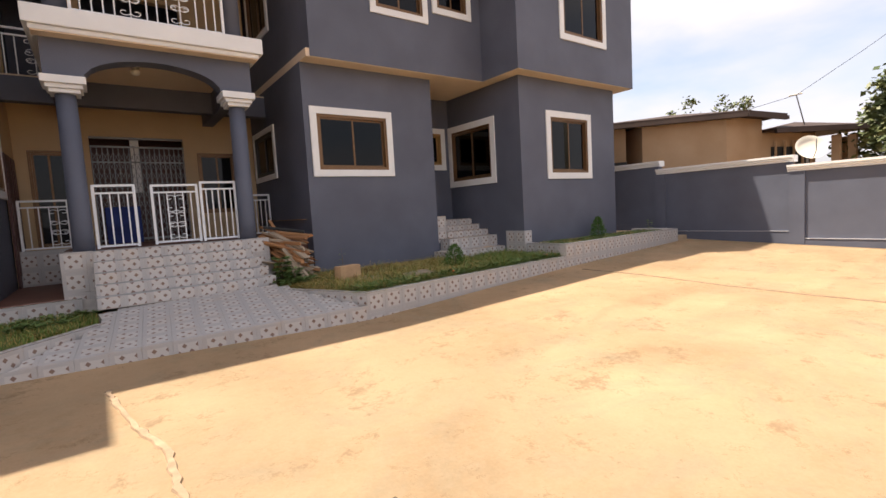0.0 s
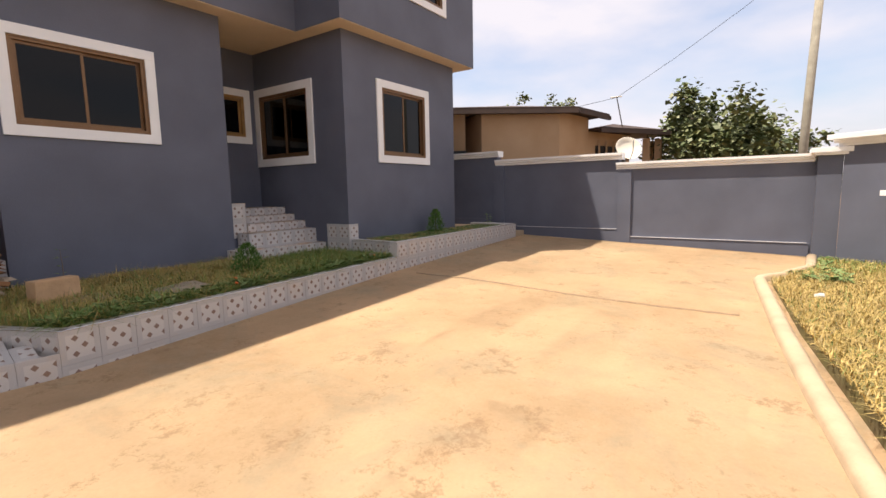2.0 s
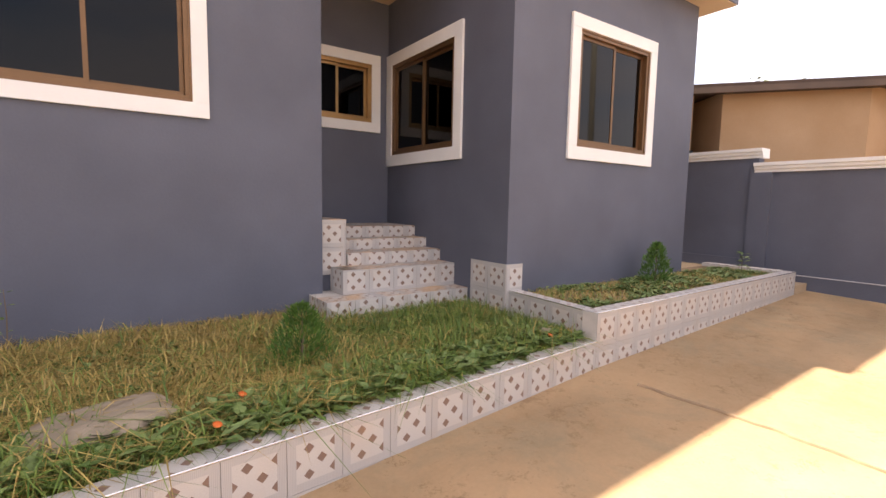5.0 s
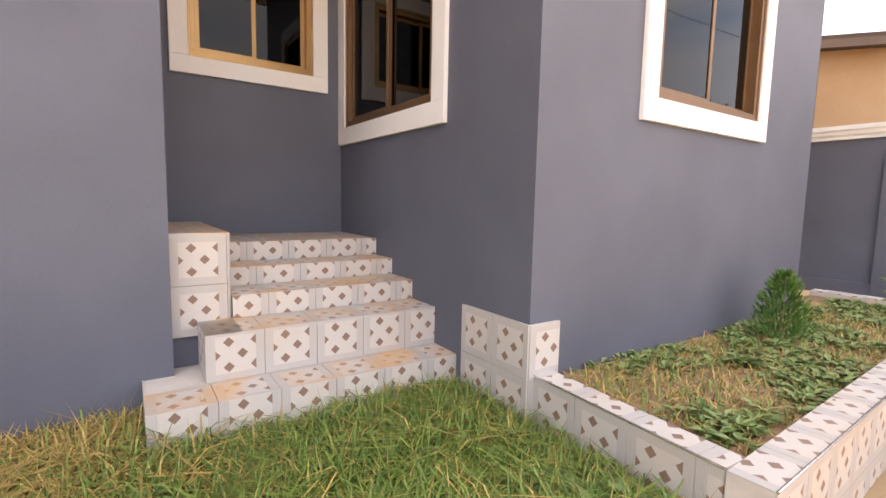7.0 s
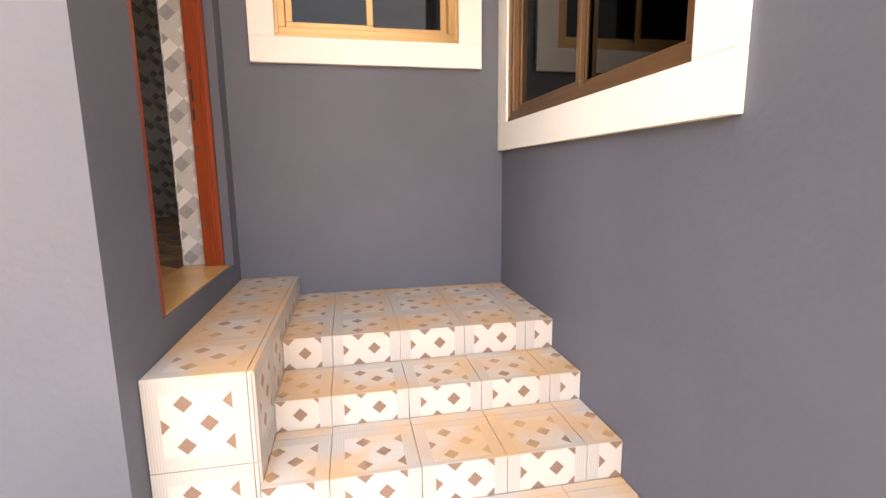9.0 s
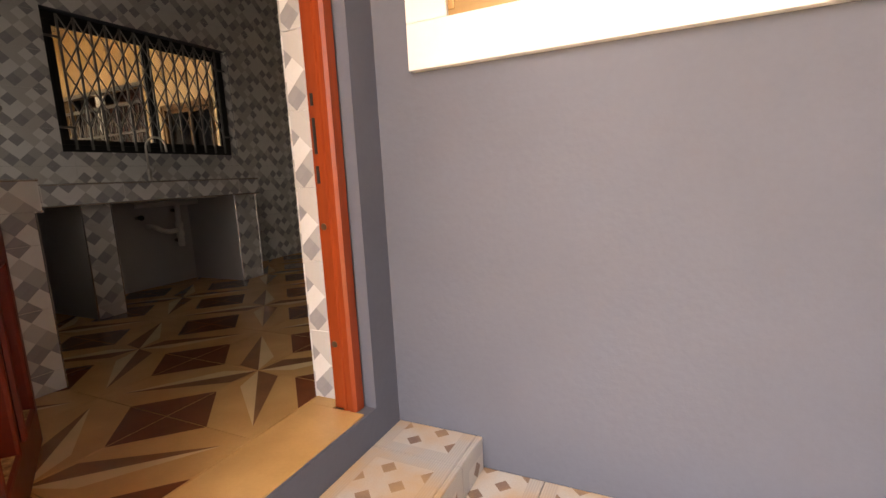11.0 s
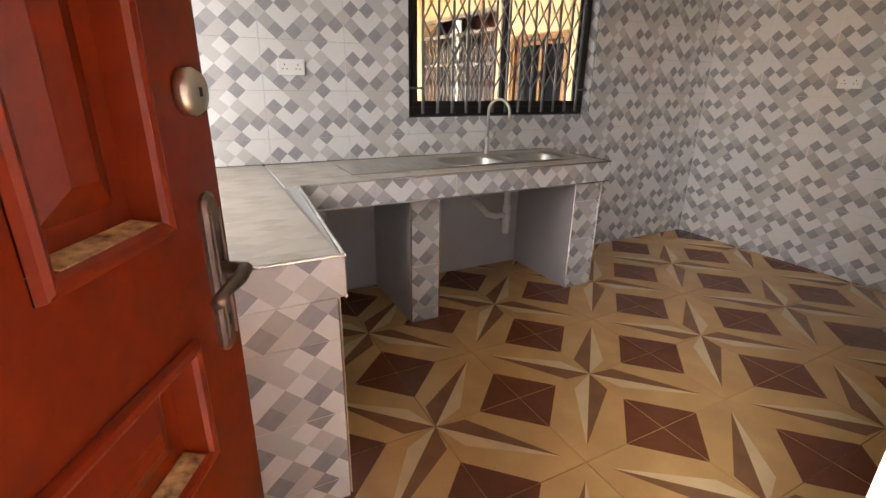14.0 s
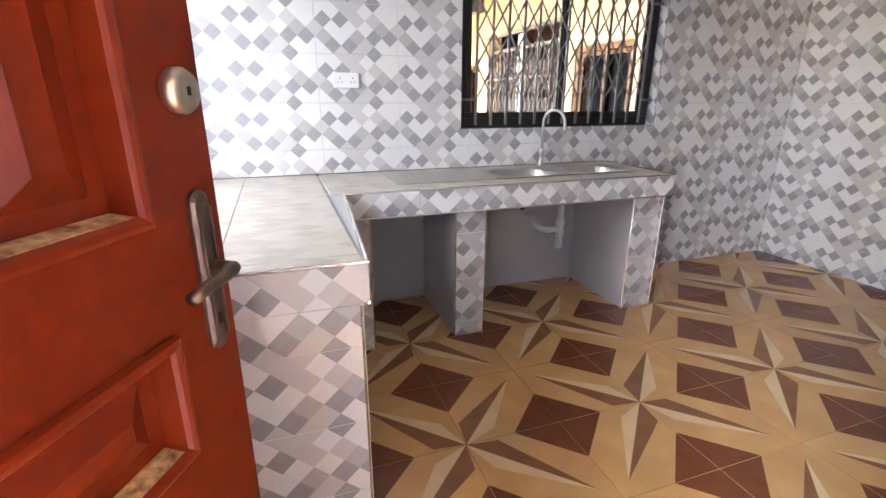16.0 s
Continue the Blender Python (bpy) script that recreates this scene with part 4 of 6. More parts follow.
# ---- kitchen ----
FZ, CT = 1.378, 2.275
setting("floor_kitchen", boxes((3.83, 6.65, 9.97, 14.72, 1.2, FZ - 0.008), (6.65, 6.86, 9.99, 11.08, 1.2, FZ - 0.008)), M["floor_grout"], "kitchen floor of brown and cream patterned tiles", "floor")
setting("ceiling_kitchen", boxes((3.83, 6.65, 9.97, 14.72, 4.28, 4.36)), M["ceiling"], "plain white kitchen ceiling", "ceiling")
setting("wall_kitchen_end", boxes((3.83, 6.65, 14.728, 14.9, 1.2, 4.28)), M["wall_grout"], "kitchen end wall lined with grey and white mosaic print tiles")

# ---- kitchen door and its frame ----
jamb = thing("door_frame_1", "orange-brown varnished hardwood door frame, worn", "door frame", kind="structure")


def jamb_post(y0, sgn, name, xi=6.765):
    """A rebated post; sgn points into the opening."""
    bm = bmesh.new()
    prof = [(6.905, 0), (6.905, 0.042), (6.885, 0.05), (6.86, 0.05), (6.853, 0.043), (6.838, 0.043), (6.831, 0.05), (6.812, 0.05), (6.812, 0.036), (xi, 0.036), (xi, 0)]
    if name == "strike_jamb":
        prof = [(xi + (x - 6.735) * 0.6 if x > xi else xi, d) for x, d in prof]
    rings = [[bm.verts.new((x, y0 + sgn * d, z)) for x, d in prof] for z in (FZ - 0.005, 3.40)]
    n = len(prof)
    for i in range(n):
        j = (i + 1) % n
        bm.faces.new((rings[0][i], rings[0][j], rings[1][j], rings[1][i]))
    bm.faces.new(rings[0])
    bm.faces.new(rings[1])
    return part(name, bm, M["jamb"], jamb)


post_r = jamb_post(11.078, -1, "strike_jamb", 6.768)
post_l = jamb_post(9.995, 1, "jamb")
part("head", boxes((6.765, 6.905, 9.995, 11.078, 3.40, 3.45), bevel=0.004), M["jamb"], jamb)
part("threshold", boxes((6.649, 6.905, 10.047, 11.026, 1.30, FZ - 0.001), (6.649, 6.766, 11.026, 11.089, 1.30, FZ - 0.001), bevel=0.002), M["floor_tan"], jamb, "brown floor tile on the threshold")
# lock slots are not cut; black blocks give their inner darkness
for k, (z0, z1) in enumerate(((2.20, 2.26), (2.30, 2.42), (2.46, 2.50))):
    part("strike_slot", boxes((6.782, 6.791, 11.036, 11.0425, z0, z1)), M["black"], post_r, "black block for the dark inside a lock slot in the jamb")
for z in (2.05, 1.62):
    part("fixing_plug", lathe(bmesh.new(), [(0.0, 0), (0.013, 0), (0.012, 0.002), (0.0, 0.002)], 14, T((6.788, 11.0425, z)) @ Matrix.Rotation(radians(90), 4, "X")), M["aged"], post_r, "grey filler plug")

HINGE = Vector((6.762, 10.058, FZ + 0.012))
leaf_m = Matrix.Translation(HINGE) @ Matrix.Rotation(radians(90 + 62), 4, "Z")
door = thing("door_1", "red-brown varnished panelled kitchen door standing half open, dusty mouldings", "door", leaf_m, kind="structure")
DW, DH, DT = 0.90, 2.0, 0.06
PANELS = [(0.195, 0.44, 1.17, 1.86), (0.54, 0.755, 1.17, 1.86), (0.20, 0.76, 0.805, 1.01), (0.195, 0.44, 0.15, 0.64), (0.54, 0.76, 0.15, 0.64)]
part("leaf", solid_wall(bmesh.new(), "y", 0.0, DT, 0.035, DW, 0.0, DH, PANELS), M["door"], door)
for (a, b, c, d) in PANELS:
    bm = bmesh.new()
    rings = []
    for inset, y in ((0.0, -0.002), (0.003, -0.012), (0.010, -0.015), (0.017, -0.012), (0.022, -0.006), (0.026, 0.0285), (0.052, 0.0285), (0.088, 0.011), (0.093, 0.0115)):
        rings.append([bm.verts.new(p) for p in ((a + inset, y, c + inset), (b - inset, y, c + inset), (b - inset, y, d - inset), (a + inset, y, d - inset))])
    for r0, r1 in zip(rings, rings[1:]):
        for i in range(4):
            j = (i + 1) % 4
            bm.faces.new((r0[i], r0[j], r1[j], r1[i]))
    bm.faces.new(rings[-1])
    bm2 = bm.copy()
    bmesh.ops.transform(bm2, matrix=Matrix.Translation((0, DT, 0)) @ Matrix.Diagonal((1, -1, 1, 1)), verts=bm2.verts)
    panel = part("panel", bm, M["door"], door)
    part("panel", bm2, M["door"], door)
    bm = bmesh.new()
    vs = [bm.verts.new(p) for p in ((a + 0.03, -0.005, c + 0.0235), (b - 0.03, -0.005, c + 0.0235), (b - 0.03, 0.0275, c + 0.0275), (a + 0.03, 0.0275, c + 0.0275))]
    lower = [bm.verts.new((v.co.x, v.co.y, v.co.z - 0.003)) for v in vs]
    bm.faces.new(vs)
    for k in range(4):
        bm.faces.new((vs[k], lower[k], lower[(k + 1) % 4], vs[(k + 1) % 4]))
    bm3 = bm.copy()
    bmesh.ops.transform(bm3, matrix=Matrix.Translation((0, DT, 0)) @ Matrix.Diagonal((1, -1, 1, 1)), verts=bm3.verts)
    part("dust_line", bm, M["dusty"], panel, "pale dust on the lower moulding")
    part("dust_line", bm3, M["dusty"], panel, "pale dust on the lower moulding")


def door_furniture(side):
    """Plate, lever, keyhole and cylinder on one face; side -1 is the face turned to the entrance."""
    y = 0.0 if side < 0 else DT
    s = side
    bm = bmesh.new()
    prof = []
    n = 8
    for e in (1, -1):
        for k in range(n + 1):
            t = math.pi * k / n
            prof.append((0.85 + 0.021 * math.cos(t) * e, 1.072 + e * (0.112 + 0.021 * math.sin(t))))
    lay = []
    for k, h in ((1.0, 0.0), (1.0, 0.006), (0.78, 0.011)):
        lay.append([bm.verts.new((0.85 + (px - 0.85) * k, y + s * h, 1.072 + (pz - 1.072) * (1 - (1 - k) * 0.25))) for px, pz in prof])
    for r0, r1 in zip(lay, lay[1:]):
        for i in range(len(prof)):
            j = (i + 1) % len(prof)
            bm.faces.new((r0[i], r0[j], r1[j], r1[i]))
    bm.faces.new(lay[-1])
    plate = part("lock_plate", bm, M["aged"], door, "aged bronze lock plate", smooth=False)
    bm = bmesh.new()
    tube(bm, [(0.85, y, 1.085), (0.85, y + s * 0.035, 1.085), (0.845, y + s * 0.05, 1.085), (0.82, y + s * 0.054, 1.083), (0.775, y + s * 0.05, 1.078), (0.745, y + s * 0.052, 1.074)], [0.011, 0.010, 0.012, 0.011, 0.009, 0.010], 10)
    part("lever", bm, M["aged"], plate, "worn bronze lever", smooth=True)
    for rx0 in (-0.0145, 0.0105):
        part("rib", boxes((0.85 + rx0, 0.854 + rx0, y + (s * 0.016 if s < 0 else 0.008), y + (-0.008 if s < 0 else 0.016), 0.965, 1.178), bevel=0.0015), M["aged"], plate)
    # keyhole and key slot: black blocks for the darkness inside
    part("keyhole", boxes((0.846, 0.854, y + s * 0.0105, y + s * 0.0125, 0.985, 1.005)), M["black"], plate)
    ry = Matrix.Translation((0.845, y, 1.345)) @ Matrix.Rotation(radians(90 if s < 0 else -90), 4, "X")
    cyl = part("lock_cylinder", lathe(bmesh.new(), [(0.031, 0), (0.032, 0.012), (0.027, 0.020), (0.012, 0.022), (0.0, 0.022)], 28, ry), M["satin"], door, "round satin nickel deadlock", smooth=True)
    part("key_slot", boxes((0.842, 0.848, y + s * 0.0215, y + s * 0.0235, 1.339, 1.351)), M["black"], cyl)


door_furniture(-1)
door_furniture(1)
for z in (0.22, 0.98, 1.78):
    hinge = part("hinge", boxes((-0.004, 0.044, -0.004, 0.0, z, z + 0.095)), M["satin"], door, "pale steel butt hinge")
    part("hinge_pin", tube(bmesh.new(), [(-0.001, -0.005, z - 0.003), (-0.001, -0.005, z + 0.108)], 0.006, 10), M["satin"], hinge)
    for dz in (0.02, 0.052, 0.085):
        for dx in (0.022,):
            part("screw", lathe(bmesh.new(), [(0.0, 0), (0.0055, 0), (0.004, 0.002), (0.0, 0.002)], 10, T((dx, -0.004, z + dz)) @ Matrix.Rotation(radians(90), 4, "X")), M["aged"], hinge)

# ---- kitchen worktop ----
worktop = thing("worktop", "L-shaped cement worktop tiled in beige, mosaic print edge band", "worktop")
bm = prism(bmesh.new(), [(3.83, 9.97), (5.512, 9.97), (5.512, 10.79), (4.512, 10.86), (3.83, 10.86)], CT - 0.13, CT - 0.008)
for x0, x1, y0, y1 in ((3.83, 4.512, 10.86, 11.785), (3.83, 3.975, 11.785, 12.755), (4.325, 4.512, 11.785, 12.755), (3.83, 4.512, 12.755, 12.892)):
    box(bm, x0, x1, y0, y1, CT - 0.13, CT - 0.008)
part("slab", bm, M["plaster"], worktop)
tile_face(worktop, (3.84, 9.985, CT - 0.008), X, Y, 1.66, 0.80, M["top_tile"], tw=0.40, th=0.40)
tile_face(worktop, (3.84, 10.80, CT - 0.008), X, Y, 0.665, 2.09, M["top_tile"], tw=0.40, th=0.40, holes=[(0.12, 0.50, 0.38, 1.97)])
bm = bmesh.new()
for a, b in (((5.517, 9.98), (5.517, 10.795)), ((5.517, 10.795), (4.517, 10.865)), ((4.517, 10.865), (4.517, 12.897)), ((4.517, 12.897), (3.84, 12.897))):
    for z in ((CT,) if a[1] < 10 else (CT, CT - 0.13)):
        tube(bm, [(*a, z), (*b, z)], 0.006, 6)
part("edge_trim", bm, M["metal_trim"], worktop, "bright metal tile trim")
tile_face(worktop, (4.512, 10.865, CT - 0.13), Y, UP, 2.03, 0.13, M["mosaic"], tw=MW, th=MH, off_v=0.06, off_u=0.1)
tile_face(worktop, (5.512, 9.98, CT - 0.13), Y, UP, 0.81, 0.13, M["mosaic"], tw=MW, th=MH, off_u=0.10, off_v=0.137)
dv = Vector((-1.0, 0.07, 0)).normalized()
tile_face(worktop, (5.512, 10.79, CT - 0.13), dv, UP, 1.0, 0.13, M["mosaic"], tw=MW, th=MH, off_v=0.06)
tile_face(worktop, (4.512, 12.892, CT - 0.13), -X, UP, 0.68, 0.13, M["mosaic"], tw=MW, th=MH, off_v=0.06)


def pier(x0, x1, y0, y1, label):
    """A worktop pier: plastered sides, tiled front with bright trims."""
    ob = thing("worktop_pier", label, "worktop pier", group="piers under the worktop")
    part("pier_body", boxes((x0, x1 - 0.008, y0, y1, FZ - 0.004, CT - 0.13)), M["plaster"], ob)
    tile_face(ob, (x1 - 0.008, y0, FZ), Y, UP, y1 - y0, CT - 0.13 - FZ, M["mosaic"], tw=MW, th=MH, off_u=0.1, off_v=0.18)
    for y in (y0, y1):
        part("edge_trim", tube(bmesh.new(), [(x1 - 0.003, y, FZ), (x1 - 0.003, y, CT - 0.135)], 0.005, 6), M["metal_trim"], ob)
    return ob


pier(3.83, 4.47, 11.465, 11.645, "mosaic tiled pier under the sink worktop")
p = pier(3.83, 4.47, 12.66, 12.885, "mosaic tiled end pier under the sink worktop")
tile_face(p, (4.462, 12.885, FZ), -X, UP, 0.63, CT - 0.13 - FZ, M["mosaic"], tw=MW, th=MH)
pier(3.83, 4.47, 10.80, 10.99, "mosaic tiled pier at the worktop's inner corner")
p = pier(5.36, 5.52, 9.975, 10.77, "broad mosaic tiled pier at the worktop's free end")
tile_face(p, (5.51, 10.77, FZ), -X, UP, 0.15, CT - 0.13 - FZ, M["mosaic"], tw=MW, th=MH)
tagged(mesh_object("plaster_lining", boxes((3.832, 3.842, 9.98, 12.66, FZ, CT - 0.13)), M["plaster"]), "grey plaster behind the open worktop bays", "wall lining", kind="structure")

# ---- sink, tap, waste ----
sink = thing("kitchen_sink", "stainless steel double bowl sink with drainer, set in the worktop", "sink")
bm = bmesh.new()
SY0, SY1, SX0, SX1 = 11.18, 12.77, 3.96, 4.34
bowls = [(11.80, 12.24), (12.32, 12.74)]
sz = CT + 0.004


def bowl_ring(cx, cy, hx, hy, z, n=28, p=3.2):
    out = []
    for i in range(n):
        t = 2 * math.pi * i / n
        c, s = math.cos(t), math.sin(t)
        out.append((cx + hx * math.copysign(abs(c) ** (2 / p), c), cy + hy * math.copysign(abs(s) ** (2 / p), s), z))
    return out


def rim_plate(bm, x0, x1, y0, y1, ring, z):
    """A flat plate from a rectangle to an oval hole."""
    vs = [bm.verts.new(p) for p in ring]
    n = len(ring)
    cx, cy = sum(p[0] for p in ring) / n, sum(p[1] for p in ring) / n
    outer = []
    for px, py, _ in ring:
        dx, dy = px - cx, py - cy
        k = min(((x1 if dx > 0 else x0) - cx) / dx if abs(dx) > 1e-6 else 1e9, ((y1 if dy > 0 else y0) - cy) / dy if abs(dy) > 1e-6 else 1e9)
        outer.append(bm.verts.new((cx + dx * k, cy + dy * k, z)))
    for i in range(n):
        j = (i + 1) % n
        bm.faces.new((vs[i], vs[j], outer[j], outer[i]))
    return vs


box(bm, SX0, SX1, SY0, 11.76, CT - 0.003, sz)
drainer = part("drainer", bm, M["steel"], sink, "ribbed steel drainer")
for k in range(7):
    part("rib", boxes((4.0, 4.30, 11.27 + k * 0.06, 11.285 + k * 0.06, sz, sz + 0.0018), bevel=0.0006), M["steel"], drainer)
for k, (y0, y1) in enumerate(bowls):
    bm = bmesh.new()
    cx, cy, hx, hy = (SX0 + SX1) / 2 + 0.01, (y0 + y1) / 2, 0.155, (y1 - y0) / 2 - 0.012
    ya, yb = (11.76, 12.28) if k == 0 else (12.28, SY1)
    prev = rim_plate(bm, SX0, SX1, ya, yb, bowl_ring(cx, cy, hx, hy, sz), sz)
    for f, dz in ((0.97, 0.012), (0.93, 0.08), (0.88, 0.13), (0.75, 0.15), (0.2, 0.155)):
        ring = [bm.verts.new(p) for p in bowl_ring(cx, cy, hx * f, hy * f, sz - dz)]
        for i in range(len(ring)):
            j = (i + 1) % len(ring)
            bm.faces.new((prev[i], prev[j], ring[j], ring[i]))
        prev = ring
    bm.faces.new(prev)
    part("bowl", bm, M["steel"], sink, "pressed steel bowl", smooth=True)
tap = thing("sink_tap", "tall chrome swan-neck tap standing behind the sink", "tap", T((3.915, 12.30, CT)))
part("tap_base", lathe(bmesh.new(), [(0.0, 0), (0.028, 0), (0.028, 0.01), (0.017, 0.02), (0.016, 0.075), (0.021, 0.08), (0.021, 0.11), (0.012, 0.125), (0.0, 0.125)], 20), M["steel"], tap, smooth=True)
arc = [(0, 0, 0.12), (0, 0, 0.29)] + [(0.085 - 0.085 * math.cos(math.pi * i / 12), (0.085 - 0.085 * math.cos(math.pi * i / 12)) * 0.35, 0.29 + 0.085 * math.sin(math.pi * i / 12)) for i in range(1, 12)] + [(0.17, 0.06, 0.275), (0.17, 0.06, 0.25)]
part("spout", tube(bmesh.new(), arc, 0.0095, 12), M["steel"], tap, smooth=True)
part("lever", tube(bmesh.new(), [(0, 0.02, 0.095), (0.005, 0.04, 0.10), (0.01, 0.06, 0.15)], 0.006, 8), M["steel"], tap, smooth=True)
waste = thing("sink_waste", "white plastic waste trap and pipe under the sink", "waste pipe")
part("bottle", lathe(bmesh.new(), [(0.022, 2.12), (0.022, 1.94), (0.031, 1.935), (0.031, 1.90), (0.027, 1.895), (0.027, 1.86), (0.031, 1.855), (0.031, 1.82), (0.026, 1.815), (0.026, 1.74), (0.018, 1.73)], 16, T((4.12, 12.36, 0))), M["pvc"], waste, smooth=True)
part("bend", tube(bmesh.new(), [(4.12, 12.36, 1.87), (4.12, 12.27, 1.865), (4.10, 12.215, 1.88), (4.05, 12.20, 1.91), (3.95, 12.24, 1.91), (3.845, 12.26, 1.91)], 0.021, 12), M["pvc"], waste, smooth=True)
part("cross_pipe", tube(bmesh.new(), [(4.12, 12.02, 2.10), (4.12, 12.55, 2.10)], 0.022, 12), M["pvc"], waste, smooth=True)
for y, z in ((12.18, 1.99), (12.50, 2.03), (12.50, 1.76)):
    v = part("stop_valve", tube(bmesh.new(), [(3.842, y, z), (3.9, y, z)], 0.016, 10), M["aged"], waste, "small brass stop valve", smooth=True)
    part("valve_knob", lathe(bmesh.new(), [(0.0, 0), (0.022, 0), (0.022, 0.015), (0.0, 0.018)], 12, T((3.9, y, z)) @ Matrix.Rotation(radians(90), 4, "Y")), M["black"], v)


# ---- window grille, sockets ----
grille = thing("window_grille", "grey steel sliding security grille across the kitchen window", "window grille", kind="structure")
Y0, Y1, G0, G1, GX = 11.75, 13.29, 2.55, 3.53, 3.795
n = 13
ys = [Y0 + 0.10 + (Y1 - Y0 - 0.2) * i / (n - 1) for i in range(n)]
for y in ys:
    part("bar", boxes((GX - 0.006, GX + 0.006, y - 0.008, y + 0.008, G0, G1)), M["bars"], grille)
for i in range(n - 1):
    bm = bmesh.new()
    for k in range(4):
        z0 = 2.72 + k * 0.202
        for sgn in (0, 1):
            a, b = (ys[i], ys[i + 1]) if sgn else (ys[i + 1], ys[i])
            tube(bm, [(GX + 0.009, a, z0), (GX + 0.009, b, z0 + 0.202)], 0.006, 5)
    part("lattice", bm, M["bars"], grille)
for z in (2.705, 3.355):
    for y0, y1 in ((Y0, Y0 + 0.1), (Y1 - 0.1, Y1)):
        part("end_lug", boxes((GX - 0.006, GX + 0.006, y0, y1, z, z + 0.016)), M["bars"], grille)


def socket(m, label):
    ob = thing("wall_socket", label, "socket", m, group="kitchen sockets")
    bm = bmesh.new()
    box(bm, -0.075, 0.075, -0.012, 0, -0.043, 0.043, bevel=0.004)
    plate = part("face_plate", bm, M["socket"], ob)
    for cx in (-0.037, 0.037):
        # pin holes: black blocks for the darkness inside
        for dx, dz, w, h in ((0, 0.012, 0.004, 0.010), (-0.011, -0.010, 0.008, 0.004), (0.011, -0.010, 0.008, 0.004)):
            part("pin_hole", boxes((cx + dx - w / 2, cx + dx + w / 2, -0.0135, -0.0115, dz - h / 2, dz + h / 2)), M["black"], plate)
        part("switch", boxes((cx - 0.008, cx + 0.008, -0.0155, -0.011, 0.024, 0.036)), M["socket"], plate)
    return ob


socket(facing(3.842, 11.0, 2.82, 90), "white double socket on the mosaic wall beside the window")
socket(facing(4.95, 14.715, 2.80, 0), "white double socket on the end wall")
# ---- porch ----
PZ = 1.06
porch = thing("porch_steps", "wide porch steps tiled with brown diamond pattern", "steps", kind="structure")
bm = bmesh.new()
PS = [(8.55 + 0.22 * i, 0.24 + 0.164 * (i + 1)) for i in range(5)]
for i, (y, z) in enumerate(PS):
    box(bm, 0.0, 2.38, y + 0.008, 9.95, 0.24 + 0.164 * i - 0.01, z - 0.008)
part("step_body", bm, M["grout"], porch)
for i, (y, z) in enumerate(PS):
    y1 = PS[i + 1][0] if i < 4 else 9.95
    x0, x1 = 0.0, 2.38
    tile_face(porch, (x0, y + 0.008, z - 0.164), X, UP, x1 - x0, 0.164, M["tile"], off_v=0.08)
    tile_face(porch, (x0, y, z - 0.008), X, Y, x1 - x0, y1 - y, M["ribbed"])
for x0, x1, nm in ((-0.42, 0.0, "left"), (2.38, 2.76, "right")):
    part("pedestal", boxes((x0 + 0.008, x1 - 0.008, 9.48, 10.2, 0.1, PZ)), M["grout"], porch)
    tile_face(porch, (x0, 9.48, 0.3), X, UP, x1 - x0, PZ - 0.3, M["tile"], off_v=0.2)
    tile_face(porch, (x1 - 0.008, 9.48, 0.3), Y, UP, 0.7, PZ - 0.3, M["tile"], off_v=0.2)
    tile_face(porch, (x0, 9.47, PZ), X, Y, x1 - x0, 0.7, M["tile"])
for i, z in enumerate((0.40, 0.57, 0.73)):
    part("cheek", boxes((2.38, 2.62 - 0.05 * i, 8.72 + 0.24 * i, 9.48, 0.1, z)), M["grout"], porch)
    tile_face(porch, (2.38, 8.72 + 0.24 * i, z - 0.16), X, UP, 0.24 - 0.05 * i, 0.16, M["tile"], off_v=0.08)
setting("floor_porch", boxes((-0.42, 3.70, 9.95, 13.6, 0.1, PZ - 0.004)), M["red_floor"], "reddish tiled porch floor", "floor")
setting("floor_side_path", boxes((-1.25, -0.42, 9.4, 13.6, -0.3, 0.36)), M["red_floor"], "reddish floor of the side path", "floor")
setting("wall_porch", solid_wall(bmesh.new(), "y", 13.6, 13.8, -1.25, 3.70, -0.3, 8.0, [(0.1, 2.0, PZ, 3.55), (2.3, 3.2, 1.7, 3.2), (-1.0, -0.3, PZ, 3.2), (-1.2, -0.35, 4.5, 6.6), (0.2, 2.2, 4.6, 6.8)]), M["porch"], "cream painted wall at the back of the porch")
setting("wall_porch_lining", solid_wall(bmesh.new(), "x", -1.246, -1.226, 12.15, 13.6, 0.3, 8.0), M["porch"], "cream painted side wall of the porch")
setting("ceiling_porch", boxes((-0.36, 2.74, 9.69, 12.2, 4.42, 4.449), (-1.22, 3.70, 12.2, 13.6, 4.42, 4.449)), M["cream"], "cream porch ceiling", "ceiling")
setting("beam_porch", boxes((-1.22, 3.70, 12.2, 12.45, 3.95, 4.42)), M["slate"], "dark slate beam across the porch", "beam")


def ramp_z(x, y):
    t = min(max((y - 6.75) / 1.8, 0), 1)
    return (-0.08 + 0.022 * (x + 0.9)) * (1 - t) + 0.24 * t


ramp = thing("entry_ramp", "tiled apron sloping up to the porch steps, brown diamond pattern", "ramp", kind="structure")
RP = [(-0.9, 6.97), (3.35, 6.58), (2.42, 8.56), (0.0, 8.56), (0.1, 7.9)]
bm = bmesh.new()
lo = [bm.verts.new((x, y, -0.6)) for x, y in RP]
hi = [bm.verts.new((x, y, ramp_z(x, y) - 0.065)) for x, y in RP]
bm.faces.new(lo)
bm.faces.new(hi)
for i in range(5):
    j = (i + 1) % 5
    bm.faces.new((lo[i], lo[j], hi[j], hi[i]))
part("ramp_body", bm, M["grout"], ramp)
fd = Vector((4.25, -0.39, 0)).normalized()
